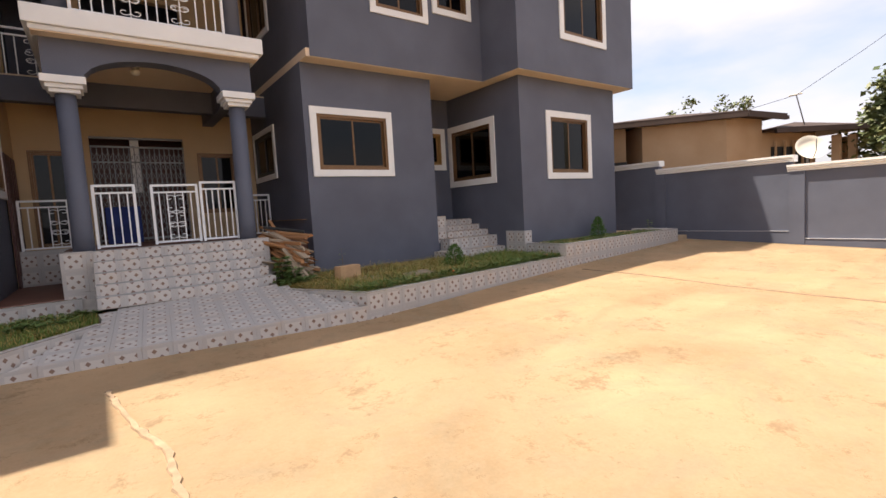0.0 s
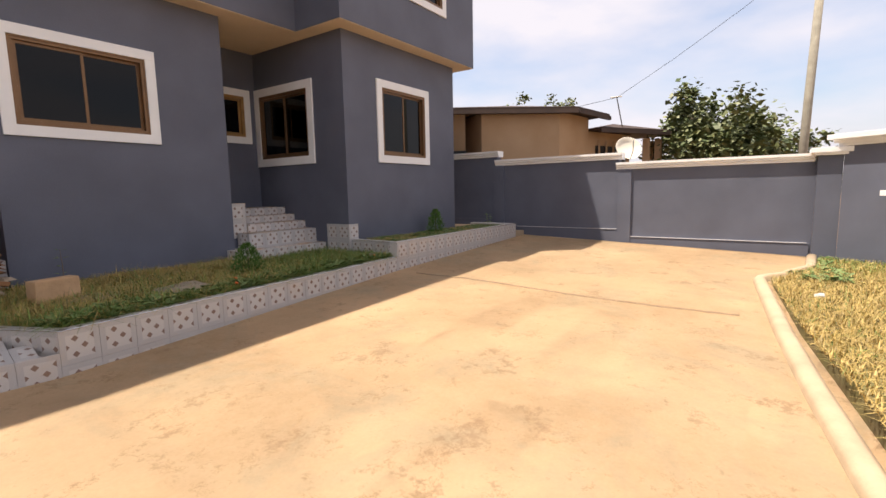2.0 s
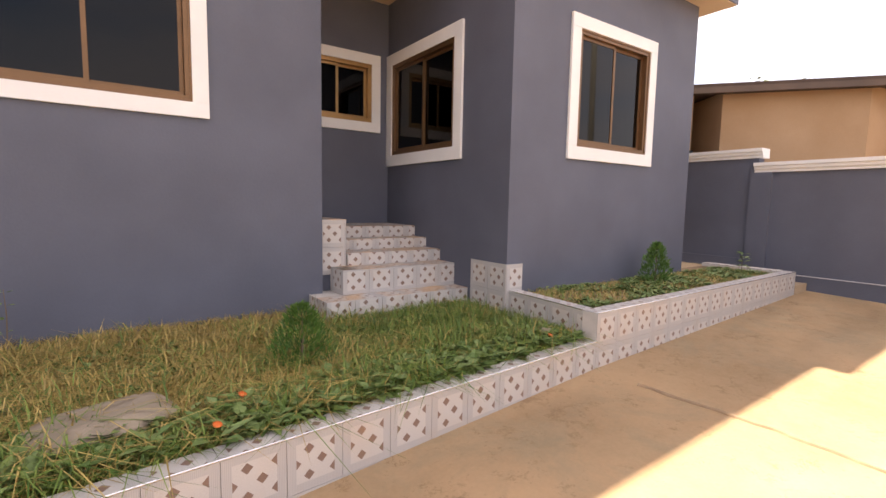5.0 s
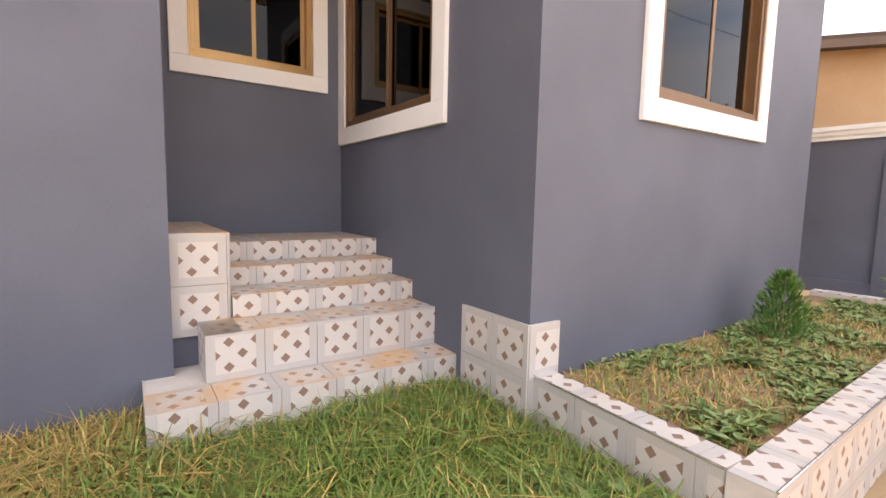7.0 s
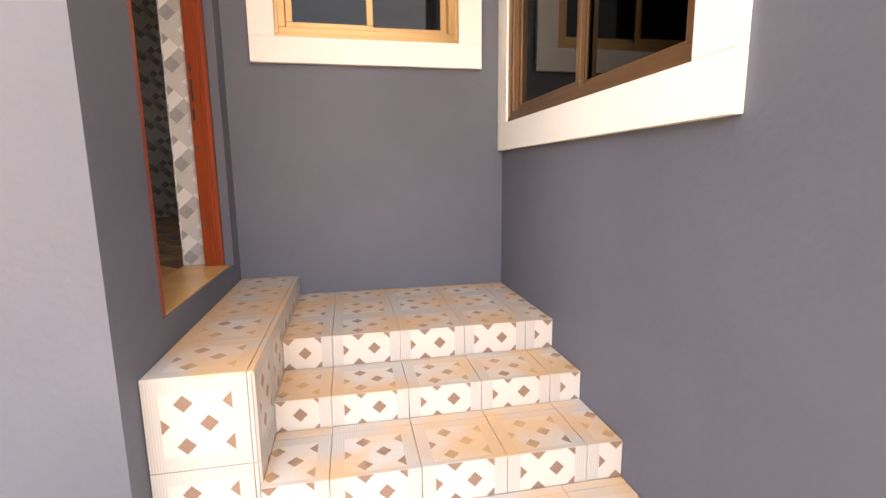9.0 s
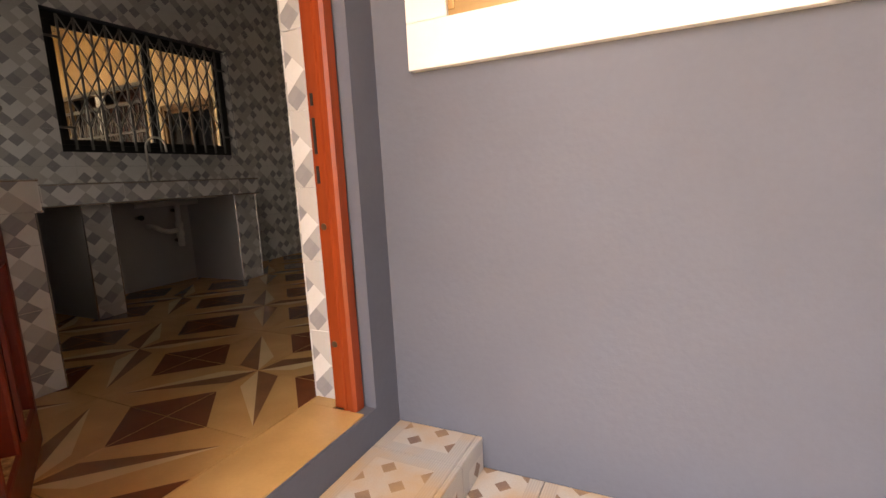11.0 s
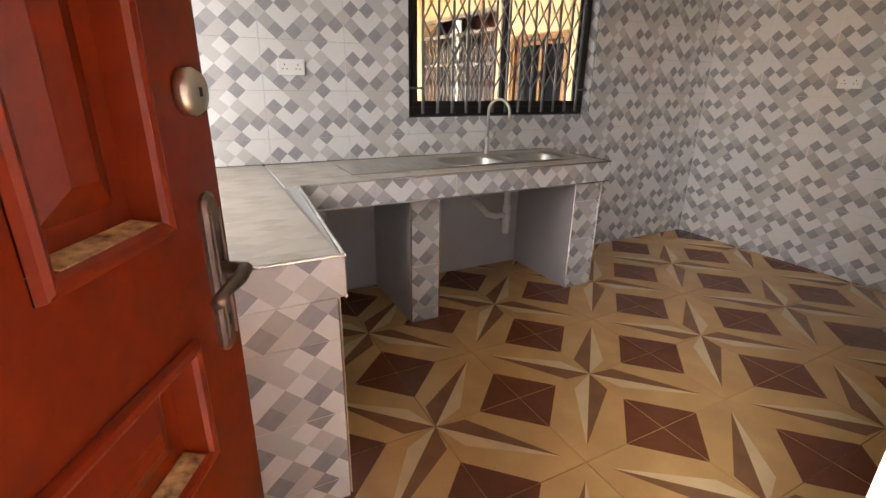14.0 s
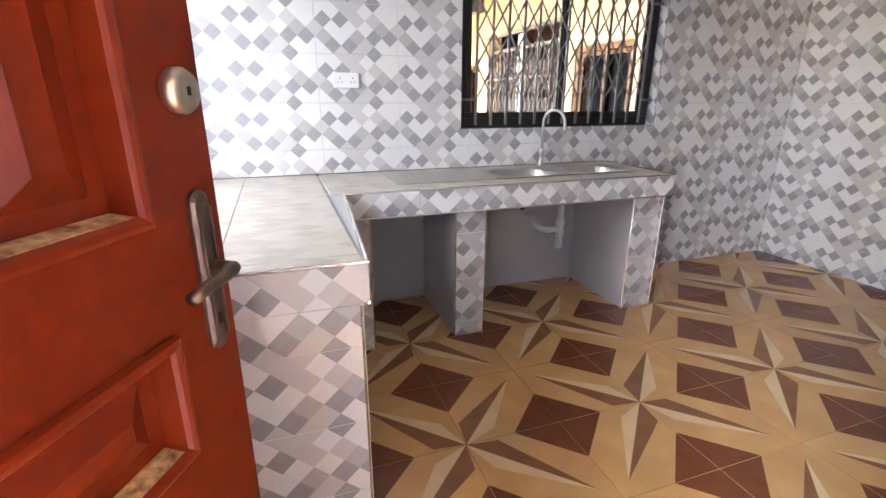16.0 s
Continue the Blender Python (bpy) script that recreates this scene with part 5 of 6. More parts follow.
fn = Vector((-fd.y, fd.x, 0))
L = 4.268
ta, tb = Vector((-0.9, 6.97, -0.08)), Vector((3.35, 6.58, 0.0135))
along = (tb - ta).normalized()
tile_face(ramp, ta - Vector((0, 0, 0.33)) + fn * 0.0, along, UP, L, 0.325, M["tile"])
slope_up = (Vector((1.4, 8.56, 0.24)) - Vector((1.4, 6.78, -0.03)))
nrm = along.cross(slope_up).normalized()
up2 = nrm.cross(along).normalized()


def inside(x, y, poly):
    c = False
    for (xa, ya), (xb, yb) in zip(poly, poly[1:] + poly[:1]):
        if (ya > y) != (yb > y) and x < (xb - xa) * (y - ya) / (yb - ya) + xa:
            c = not c
    return c


for i in range(14):
    for k in range(6):
        c = ta + along * (0.33 * (i + 0.5)) + up2 * (0.33 * (k + 0.5)) - nrm * 0.006
        keep = [(su, sv) for su in (-0.16, 0.16) for sv in (-0.16, 0.16) if inside((c + along * su + up2 * sv).x, (c + along * su + up2 * sv).y, RP)]
        if len(keep) < 2:
            continue
        u0, u1 = (-0.165, 0.165) if len(keep) > 2 or len({q[0] for q in keep}) == 2 else ((-0.165, 0.0) if keep[0][0] < 0 else (0.0, 0.165))
        v0, v1 = (-0.165, 0.165) if len(keep) > 2 or len({q[1] for q in keep}) == 2 else ((-0.165, 0.0) if keep[0][1] < 0 else (0.0, 0.165))
        m4 = Matrix(((along.x, up2.x, nrm.x, c.x), (along.y, up2.y, nrm.y, c.y), (along.z, up2.z, nrm.z, c.z), (0, 0, 0, 1)))
        tile_piece(ramp, "tile", M["tile"], 0.33, u0, u1, v0, v1, m4)
tiled_wall("lawn_kerb", "low tiled kerb between the lawn and the apron", Vector((2.40, 8.60, 0)), KA + Vector((0.01, 0.0, 0)), 0.0, 0.0, 0.20, 0.13)
tiled_wall("side_kerb", "low tiled kerb of the side grass patch", Vector((-0.92, 6.95, 0)), Vector((0.06, 8.0, 0)), -0.1, 0.0, 0.12, 0.12)
tiled_wall("side_kerb", "low tiled kerb along the side path", Vector((-1.24, 9.35, 0)), Vector((-0.2, 9.40, 0)), 0.05, 0.05, 0.34, 0.10)
setting("side_soil", prism(bmesh.new(), [(-1.25, 6.9), (-0.95, 7.1), (0.0, 8.12), (0.0, 9.35), (-1.25, 9.3)], -0.5, 0.07), M["soil"], "soil of the side grass patch", "soil")


def column(x, y, z0, z1, r, label):
    ob = thing("column", label, "column", T((x, y, 0)), "porch columns", "structure")
    part("shaft", lathe(bmesh.new(), [(r * 1.02, z0), (r, z0 + 0.3), (r * 0.93, z1 - 0.25)], 36), M["slate"], ob, smooth=True)
    bm = bmesh.new()
    box(bm, -0.20, 0.20, -0.20, 0.20, z1 - 0.25, z1 - 0.19, bevel=0.012)
    box(bm, -0.24, 0.24, -0.24, 0.24, z1 - 0.19, z1 - 0.12, bevel=0.015)
    box(bm, -0.29, 0.29, -0.29, 0.29, z1 - 0.12, z1, bevel=0.012)
    part("capital", bm, M["white"], ob, "white stepped capital")
    return ob


column(-0.11, 9.85, PZ, 3.84, 0.15, "slate grey round porch column with white capital")
column(2.48, 9.85, PZ, 3.84, 0.155, "slate grey round porch column with white capital, by the woodpile")
# arch beam over the porch entrance
bm = bmesh.new()
N = 20
arch_lo = []
for i in range(N + 1):
    x = 0.16 + (2.18 - 0.16) * i / N
    t = (x - 1.17) / 1.01
    arch_lo.append((x, 3.90 + 0.40 * math.sqrt(max(0, 1 - t * t * 0.96)) - 0.08))
pts = [(-0.36, 3.84)] + [(0.16, 3.84)] + arch_lo + [(2.18, 3.84), (2.74, 3.84), (2.74, 4.45), (-0.36, 4.45)]
a = [bm.verts.new((x, 9.68, z)) for x, z in pts]
b = [bm.verts.new((x, 10.02, z)) for x, z in pts]
bm.faces.new(a)
bm.faces.new(b)
for i in range(len(pts)):
    j = (i + 1) % len(pts)
    bm.faces.new((a[i], a[j], b[j], b[i]))
setting("porch_arch", bm, M["slate"], "slate grey arched beam between the porch columns", "arch")
setting("porch_side_beam", boxes((2.50, 2.74, 10.02, 13.6, 3.9, 4.45), (-0.36, -0.12, 10.02, 13.6, 3.9, 4.45)), M["slate"], "slate grey side beams of the porch", "beam")
balcony = thing("balcony", "white moulded balcony slab over the porch", "balcony", kind="structure")
bm = bmesh.new()
box(bm, -0.45, 2.86, 9.42, 13.6, 4.45, 4.52, bevel=0.01)
box(bm, -0.52, 2.93, 9.36, 13.6, 4.52, 4.80, bevel=0.02)
part("slab", bm, M["white"], balcony)
part("slab_underside", boxes((-0.43, 2.84, 9.44, 9.68, 4.43, 4.449)), M["cream"], balcony, "cream underside")
for x in (-0.11, 2.48):
    part("upper_column", lathe(bmesh.new(), [(0.16, 4.8), (0.15, 7.8)], 28, T((x, 9.72, 0))), M["slate"], balcony, smooth=True)


def scroll(bm, x, z, y, s, flip, up=1):
    """A wrought C-scroll: a long bow that curls into a spiral at both ends; s is its height."""
    pts = []
    for end in (-1, 1):
        curl = []
        for i in range(13):
            a = math.pi * (0.5 + 1.75 * i / 12)
            rr = s * 0.17 * (1 - 0.055 * i)
            curl.append((x + flip * (s * 0.25 + rr * -math.sin(a) * 1.5), y, z + s / 2 + end * (s * 0.30 + rr * -math.cos(a) * up)))
        pts += curl[::-1] if end < 0 else curl
    tube(bm, pts, 0.0075, 5)


def railing(name, label, m, w, h, n, ornaments, group, gate=False):
    """White steel rail panel: posts, two top rails, bottom rail, balusters, scrolled middles. Local x along, z up."""
    ob = thing(name, label, "gate" if gate else "railing", m, group, "structure")
    part("rail", boxes((0, w, -0.02, 0.02, h - 0.04, h), bevel=0.004), M["white_metal"], ob)
    part("rail", boxes((0, w, -0.016, 0.016, h - 0.16, h - 0.13), bevel=0.003), M["white_metal"], ob)
    part("rail", boxes((0, w, -0.016, 0.016, 0.02, 0.055), bevel=0.003), M["white_metal"], ob)
    for x in (0.02, w - 0.02):
        part("post", boxes((x - 0.022, x + 0.022, -0.022, 0.022, 0, h - 0.04), bevel=0.003), M["white_metal"], ob)
    for i in range(1, n):
        x = w * i / n
        if any(abs(x - ox) < w / n * 0.8 for ox in ornaments):
            continue
        part("baluster", boxes((x - 0.010, x + 0.010, -0.010, 0.010, 0.055, h - 0.16)), M["white_metal"], ob)
    for ox in ornaments:
        bm = bmesh.new()
        top = h - 0.16
        for z, size in ((0.07, 0.34), (top - 0.36, 0.34), (0.28, 0.30)):
            for f in (-1, 1):
                scroll(bm, ox, z, 0, size, f)
        box(bm, ox - 0.007, ox + 0.007, -0.007, 0.007, 0.055, h - 0.16)
        part("scrollwork", bm, M["white_metal"], ob, "white wrought scrollwork")
    return ob


railing("balcony_railing", "white steel balcony railing with scrollwork", T((0.06, 9.5, 4.80)), 2.25, 0.98, 15, (0.82, 1.55), "balcony railings")
railing("balcony_railing", "white steel balcony railing beside the wing", T((-1.2, 12.35, 4.42)), 0.85, 0.95, 5, (0.62,), "balcony railings")
railing("porch_railing", "white steel porch railing", T((-1.15, 12.4, PZ)), 0.8, 1.0, 5, (0.62,), "porch railings")
railing("porch_railing", "white steel porch railing by the woodpile", facing(2.85, 12.3, PZ, 0), 0.8, 1.0, 7, (), "porch railings")
sp = setting("side_plinth", boxes((-1.22, -0.3, 12.3, 12.5, 0.36, PZ)), M["grout"], "tiled plinth under the side railing", "plinth")
tile_face(sp, (-1.22, 12.302, 0.36), X, UP, 0.92, PZ - 0.36, M["tile"])
railing("porch_gate", "white steel gate leaf standing ajar", facing(0.07, 9.92, PZ + 0.02, -6), 0.62, 1.08, 5, (), "porch gates", True)
railing("porch_gate", "white steel gate leaf with scrollwork standing ajar", facing(0.92, 10.02, PZ + 0.02, -4), 0.76, 1.08, 6, (0.38,), "porch gates", True)
railing("porch_gate", "white steel gate leaf, shut", facing(1.70, 9.92, PZ + 0.02, 0), 0.64, 1.12, 6, (), "porch gates", True)

# porch doorway with its folding grille
pg = thing("porch_grille", "folding steel security grille across the porch doorway", "security grille", kind="structure")
for i in range(19):
    x = 0.12 + i * 0.104
    part("bar", boxes((x - 0.008, x + 0.008, 13.585, 13.6, PZ, 3.3)), M["bars"], pg)
for i in range(18):
    bm = bmesh.new()
    x = 0.12 + i * 0.104
    for k in range(9):
        z = PZ + 0.15 + k * 0.22
        tube(bm, [(x, 13.58, z), (x + 0.104, 13.58, z + 0.22)], 0.006, 4)
        tube(bm, [(x + 0.104, 13.58, z), (x, 13.58, z + 0.22)], 0.006, 4)
    part("lattice", bm, M["bars"], pg)
part("grille_rail", boxes((0.1, 2.0, 13.57, 13.6, 3.3, 3.34), (0.1, 2.0, 13.57, 13.6, 2.95, 2.98), (0.1, 2.0, 13.57, 13.6, 3.5, 3.55), (0.1, 2.0, 13.57, 13.6, PZ + 0.05, PZ + 0.1)), M["bars"], pg)
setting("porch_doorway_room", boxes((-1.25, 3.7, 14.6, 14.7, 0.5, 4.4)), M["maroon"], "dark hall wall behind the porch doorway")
# white panel stands for the bright strip of daylight seen through the doorway
tagged(mesh_object("daylight_strip", boxes((0.88, 1.06, 13.66, 13.672, 2.25, 3.5), (0.885, 0.93, 13.655, 13.66, 2.25, 3.5), (0.98, 1.02, 13.655, 13.66, 2.25, 3.5)), M["white"]), "narrow white panel behind the folding grille, standing for daylight through the hall", "curtain")
for bx0, bx1, bz in ((0.25, 0.95, 0.85),):
    tagged(mesh_object("blue_cloth", boxes((bx0, bx1, 13.45, 13.56, PZ - 0.004, PZ + bz), bevel=0.02), M["blue"]), "blue cloth bundle standing against the porch grille", "cloth")
window("window_11", "brown framed porch window", facing(2.75, 13.6, 1.58, 0), 1.1, 1.74, 0.1, "bronze", surround=False)
window("window_12", "brown framed side window on the porch", facing(-0.65, 13.6, 0.98, 0), 0.86, 2.3, 0.08, "bronze", surround=False)
lampm = thing("porch_light", "small round glass ceiling light over the porch", "ceiling light", T((0.95, 10.8, 4.42)))
part("lamp_base", lathe(bmesh.new(), [(0.07, 0), (0.07, -0.02), (0.05, -0.03)], 20), M["satin"], lampm, smooth=True)
part("lamp_globe", lathe(bmesh.new(), [(0.04, -0.03), (0.075, -0.06), (0.08, -0.10), (0.05, -0.14), (0.0, -0.15)], 20), M["dish"], lampm, smooth=True)
# what the kitchen window looks on to: panelled doors on the wing across the porch
for k, (y0, y1) in enumerate(((12.05, 12.75), (12.9, 13.4))):
    d = thing("wing_door", "dark maroon panelled door across the porch", "door", group="wing doors", kind="structure")
    part("leaf", boxes((-1.226, -1.19, y0, y1, 0.37, 2.95), bevel=0.004), M["maroon"], d)
    for z0, z1 in ((0.6, 1.4), (1.6, 2.7)):
        part("panel", boxes((-1.192, -1.178, y0 + 0.1, y1 - 0.1, z0, z1), bevel=0.005), M["maroon"], d)

# ---- woodpile, blocks, stones ----
rng = random.Random(5)
for i in range(50):
    L, w, t = rng.uniform(0.6, 1.1), rng.uniform(0.06, 0.14), rng.uniform(0.028, 0.05)
    lay = i // 6
    cx, cy, cz = 3.12 + rng.uniform(-0.12, 0.24) - 0.012 * lay, 9.38 + rng.uniform(-0.26, 0.26) + 0.025 * lay, 0.27 + lay * 0.112 + rng.uniform(0, 0.04)
    if i >= 47:
        m = pose(3.00 + 0.09 * (i - 47), 8.92, 0.42, 3, 48, -68 + 7 * (i - 47))
    else:
        m = pose(cx, cy, cz, rng.uniform(-16, 16), rng.uniform(4, 34), rng.gauss(-42, 27))
    bm = bmesh.new()
    box(bm, -L / 2, L / 2, -w / 2, w / 2, -t / 2, t / 2)
    for v in bm.verts:
        v.co += Vector((rng.uniform(-0.06, 0.06), rng.uniform(-0.018, 0.018), rng.uniform(-0.005, 0.005)))
    ob = mesh_object("plank", bm, M["plank"] if rng.random() < 0.75 and i < 47 else M["plank_grey"])
    ob.matrix_world = m
    tagged(ob, "rough sawn timber offcut in the heap by the porch" if i < 47 else "weathered board leaning on the timber heap", "plank", "heap of timber")
pipe = tagged(mesh_object("pipe", tube(bmesh.new(), [(2.72, 9.62, 1.26), (3.05, 9.42, 1.20), (3.38, 9.20, 1.13)], 0.032, 12), M["black"]), "short black plastic pipe lying on the timber heap", "pipe")
heap_plinth = thing("heap_plinth", "low tiled plinth behind the timber heap", "plinth", kind="structure")
part("plinth_body", boxes((2.78, 3.69, 9.66, 9.94, 0.1, 0.60)), M["grout"], heap_plinth)
tile_face(heap_plinth, (2.78, 9.662, 0.1), X, UP, 0.91, 0.5, M["tile"])

bm = bmesh.new()
box(bm, -0.23, 0.23, -0.10, 0.10, 0.0, 0.29, bevel=0.015)
for v in bm.verts:
    v.co += noise.noise_vector(v.co * 9) * 0.008
ob = mesh_object("cement_block", bm, M["block"])
ob.matrix_world = pose(3.78, 8.18, 0.19, 0, 0, 12)
tagged(ob, "solid tan cement block standing on the grass", "block")


def stone(name, label, m, sx, sy, sz, mat, seed):
    bm = bmesh.new()
    bmesh.ops.create_icosphere(bm, subdivisions=3, radius=1.0)
    for v in bm.verts:
        p = v.co.copy()
        v.co = Vector((math.copysign(abs(p.x) ** 0.6, p.x) * sx, math.copysign(abs(p.y) ** 0.6, p.y) * sy, math.copysign(abs(p.z) ** 0.6, p.z) * sz))
        v.co += noise.noise_vector(p * 2 + Vector((seed, 0, 0))) * min(sx, sy, sz) * 0.35
    ob = mesh_object(name, bm, mat, smooth=True)
    ob.matrix_world = m
    return tagged(ob, label, "stone")


stone("flat_stone", "flat weathered concrete slab sunk in the lawn", pose(4.85, 7.45, 0.20, 0, 0, 20), 0.38, 0.24, 0.085, M["slab"], 1)
stone("flat_stone", "broken concrete piece beside the cement block", pose(4.05, 7.95, 0.19, 0, 0, -10), 0.36, 0.26, 0.06, M["slab"], 4)
stone("loose_stone", "pale broken stone in the grass by the bed", pose(8.33, 7.43, 0.23, 10, 5, 30), 0.075, 0.055, 0.05, M["slab"], 7)
stone("pebble", "small dark pebble on the yard", pose(1.45, 2.55, yard_z(1.45, 2.55) + 0.012, 0, 0, 0), 0.02, 0.016, 0.014, M["bark"], 9)
bm = bmesh.new()
box(bm, -0.06, 0.06, -0.03, 0.03, 0, 0.05, bevel=0.012)
ob = mesh_object("litter", bm, M["pvc"])
ob.matrix_world = pose(9.9, 0.75, -0.10, 12, 20, 40)
tagged(ob, "crumpled pale wrapper lying in the dry grass", "litter")


# ---- plants ----
def blades(name, label, area, count, hmin, hmax, mats, z_of, seed, width=0.006, dry=None, lean=0.5):
    """A field of bent grass blades inside a test function's area: one object of stuff."""
    rnd = np.random.RandomState(seed)
    (x0, x1, y0, y1), test = area
    verts, faces, mi = [], [], []
    made = 0
    while made < count:
        x, y = rnd.uniform(x0, x1), rnd.uniform(y0, y1)
        if not test(x, y):
            continue
        patch = noise.noise((x * 1.7, y * 1.7, seed)) * 0.5 + 0.5
        if patch < 0.22 and rnd.rand() < 0.7:
            continue
        h = rnd.uniform(hmin, hmax) * (0.6 + 0.8 * patch)
        a, b = rnd.uniform(0, 2 * math.pi), rnd.uniform(0.1, lean + 0.25)
        dx, dy = math.cos(a), math.sin(a)
        sx, sy = -dy * width * rnd.uniform(0.6, 1.4), dx * width * rnd.uniform(0.6, 1.4)
        z = z_of(x, y)
        i = len(verts)
        for t, w in ((0, 1.0), (0.5, 0.8)):
            ox, oy, oz = dx * b * h * t * t * 1.2, dy * b * h * t * t * 1.2, h * t
            verts += [(x + ox - sx * w, y + oy - sy * w, z + oz - 0.01), (x + ox + sx * w, y + oy + sy * w, z + oz - 0.01)]
        verts.append((x + dx * b * h * 1.2, y + dy * b * h * 1.2, z + h * (1 - 0.35 * b)))
        faces += [(i, i + 1, i + 3, i + 2), (i + 2, i + 3, i + 4)]
        k = 1 if dry and rnd.rand() < dry(x, y) else 0
        mi += [k, k]
        made += 1
    me = bpy.data.meshes.new(name)
    me.from_pydata(verts, [], faces)
    for m in mats:
        me.materials.append(m)
    me.polygons.foreach_set("material_index", mi)
    return tagged(new(name, me), label, "grass", kind="stuff")


LAWN = [(2.62, 8.7), (3.45, 6.76), (8.58, 7.2), (8.6, 9.02), (6.72, 9.04), (6.72, 9.58), (3.9, 9.58), (2.75, 9.2)]
dryness = lambda x, y: min(0.93, max(0.2, 0.88 - max(0.0, x - 5.7) * 0.52 + 0.45 * noise.noise((x * 1.6, y * 1.6, 3)) + 0.5 * noise.noise((x * 6, y * 6, 5)) + (0.3 if y > 8.6 and x < 6.9 else 0) - max(0.0, 7.55 - y) * 1.1))
blades("lawn_grass", "uneven lawn grass, yellow by the wall and green by the steps", ((2.6, 8.6, 6.7, 9.6), lambda x, y: inside(x, y, LAWN)), 40000, 0.04, 0.19, (M["grass"], M["dry"]), lambda x, y: 0.165, 11, 0.0042, dryness, 2.2)
blades("tall_lawn_grass", "long curling grass tufts standing over the lawn", ((3.0, 8.6, 6.75, 9.3), lambda x, y: inside(x, y, LAWN) and noise.noise((x * 2.3, y * 2.3, 8)) > -0.1), 8000, 0.12, 0.28, (M["grass"], M["dry"]), lambda x, y: 0.165, 17, 0.0042, lambda x, y: dryness(x, y) * 0.7, 2.8)
VERGE = [(-2, -0.45), (2, 0.08), (5.47, 0.61), (8.21, 0.99), (11.1, 1.30), (12.7, 0.6), (14.2, 0.45), (14.2, 0.3), (13.3, -1.2), (-2, -1.2)]
blades("verge_grass", "dry yellow grass of the verge along the gatehouse wall", ((4.0, 14.2, -0.9, 1.3), lambda x, y: inside(x, y, VERGE)), 26000, 0.04, 0.15, (M["grass"], M["dry"]), lambda x, y: -0.13, 12, 0.005, lambda x, y: 0.94 - 0.4 * max(0, (x - 11.5) / 2), 1.6)
SIDE = [(-1.2, 7.0), (-0.9, 7.2), (-0.02, 8.2), (-0.02, 9.3), (-1.2, 9.25)]
blades("side_grass", "green grass of the patch beside the porch steps", ((-1.25, 0.0, 7.0, 9.3), lambda x, y: inside(x, y, SIDE)), 5000, 0.05, 0.14, (M["grass"], M["dry"]), lambda x, y: 0.07, 13, 0.005, lambda x, y: 0.3, 0.7)
BED = [(8.86, 7.25), (13.7, 7.40), (13.7, 8.3), (8.9, 8.3)]
blades("bed_grass", "sparse dry grass in the raised bed", ((8.85, 13.7, 7.25, 8.32), lambda x, y: inside(x, y, BED)), 7000, 0.02, 0.09, (M["grass"], M["dry"]), lambda x, y: 0.41, 14, 0.004, lambda x, y: 0.6, 1.6)


def leaf_clump(bm, c, r, n, size, rnd, up=0.5, flat=0.6):
    """Broad leaves thrown round a centre."""
    for _ in range(n):
        a, e = rnd.uniform(0, 2 * math.pi), rnd.uniform(0, 1)
        d = Vector((math.cos(a), math.sin(a), 0))
        base = Vector(c) + d * r * rnd.uniform(0.05, 0.5) + Vector((0, 0, r * up * e * 0.6))
        tip = base + d * size * rnd.uniform(0.7, 1.3) + Vector((0, 0, size * rnd.uniform(-0.2, up)))
        side = d.cross(UP) * size * rnd.uniform(0.2, 0.32)
        mid = (base + tip) / 2 + Vector((0, 0, size * 0.12))
        v = [bm.verts.new(p) for p in (base, mid - side, tip, mid + side)]
        bm.faces.new((v[0], v[1], v[2]))
        bm.faces.new((v[0], v[2], v[3]))


def weeds(name, label, area, count, size, z, seed, n=9):
    rnd = random.Random(seed)
    bm = bmesh.new()
    (x0, x1, y0, y1), test = area
    k = 0
    while k < count:
        x, y = rnd.uniform(x0, x1), rnd.uniform(y0, y1)
        if not test(x, y):
            continue
        leaf_clump(bm, (x, y, z), size * rnd.uniform(0.6, 1.2), n, size * rnd.uniform(0.6, 1.1), rnd)
        k += 1
    return tagged(mesh_object(name, bm, M["weed"]), label, "weeds", kind="stuff")


weeds("bed_weeds", "low broad-leaved weeds covering the raised bed", ((8.85, 13.6, 7.3, 8.3), lambda x, y: inside(x, y, BED) and noise.noise((x * 1.2, y * 1.2, 5)) > -0.12), 420, 0.075, 0.42, 21)
weeds("kerb_weeds", "leafy weeds growing along the lawn kerb", ((3.4, 8.5, 6.75, 7.5), lambda x, y: inside(x, y, LAWN) and y < 7.25 + 0.083 * (x - 3.35)), 260, 0.12, 0.20, 22)
weeds("lawn_weeds", "broad-leaved weeds scattered through the lawn", ((4.4, 8.5, 6.9, 9.0), lambda x, y: inside(x, y, LAWN) and noise.noise((x * 1.9, y * 1.9, 2)) > 0.0), 150, 0.075, 0.21, 27)
weeds("wall_weeds", "small weeds at the foot of the kitchen wall and steps", ((4.2, 8.5, 7.5, 9.5), lambda x, y: inside(x, y, LAWN) and (y > 9.2 or x > 7.4)), 70, 0.06, 0.18, 23)
weeds("porch_weeds", "broad-leaved weeds beside the porch steps", ((2.66, 3.3, 8.4, 9.1), lambda x, y: inside(x, y, LAWN)), 26, 0.15, 0.25, 24, 12)
weeds("side_weeds", "weeds hanging over the side kerb", ((-1.0, -0.05, 8.4, 9.3), lambda x, y: True), 40, 0.11, 0.12, 25, 9)
weeds("verge_weeds", "weeds in the verge corner", ((11.2, 14.1, 0.3, 1.0), lambda x, y: inside(x, y, VERGE)), 50, 0.12, -0.1, 26, 9)


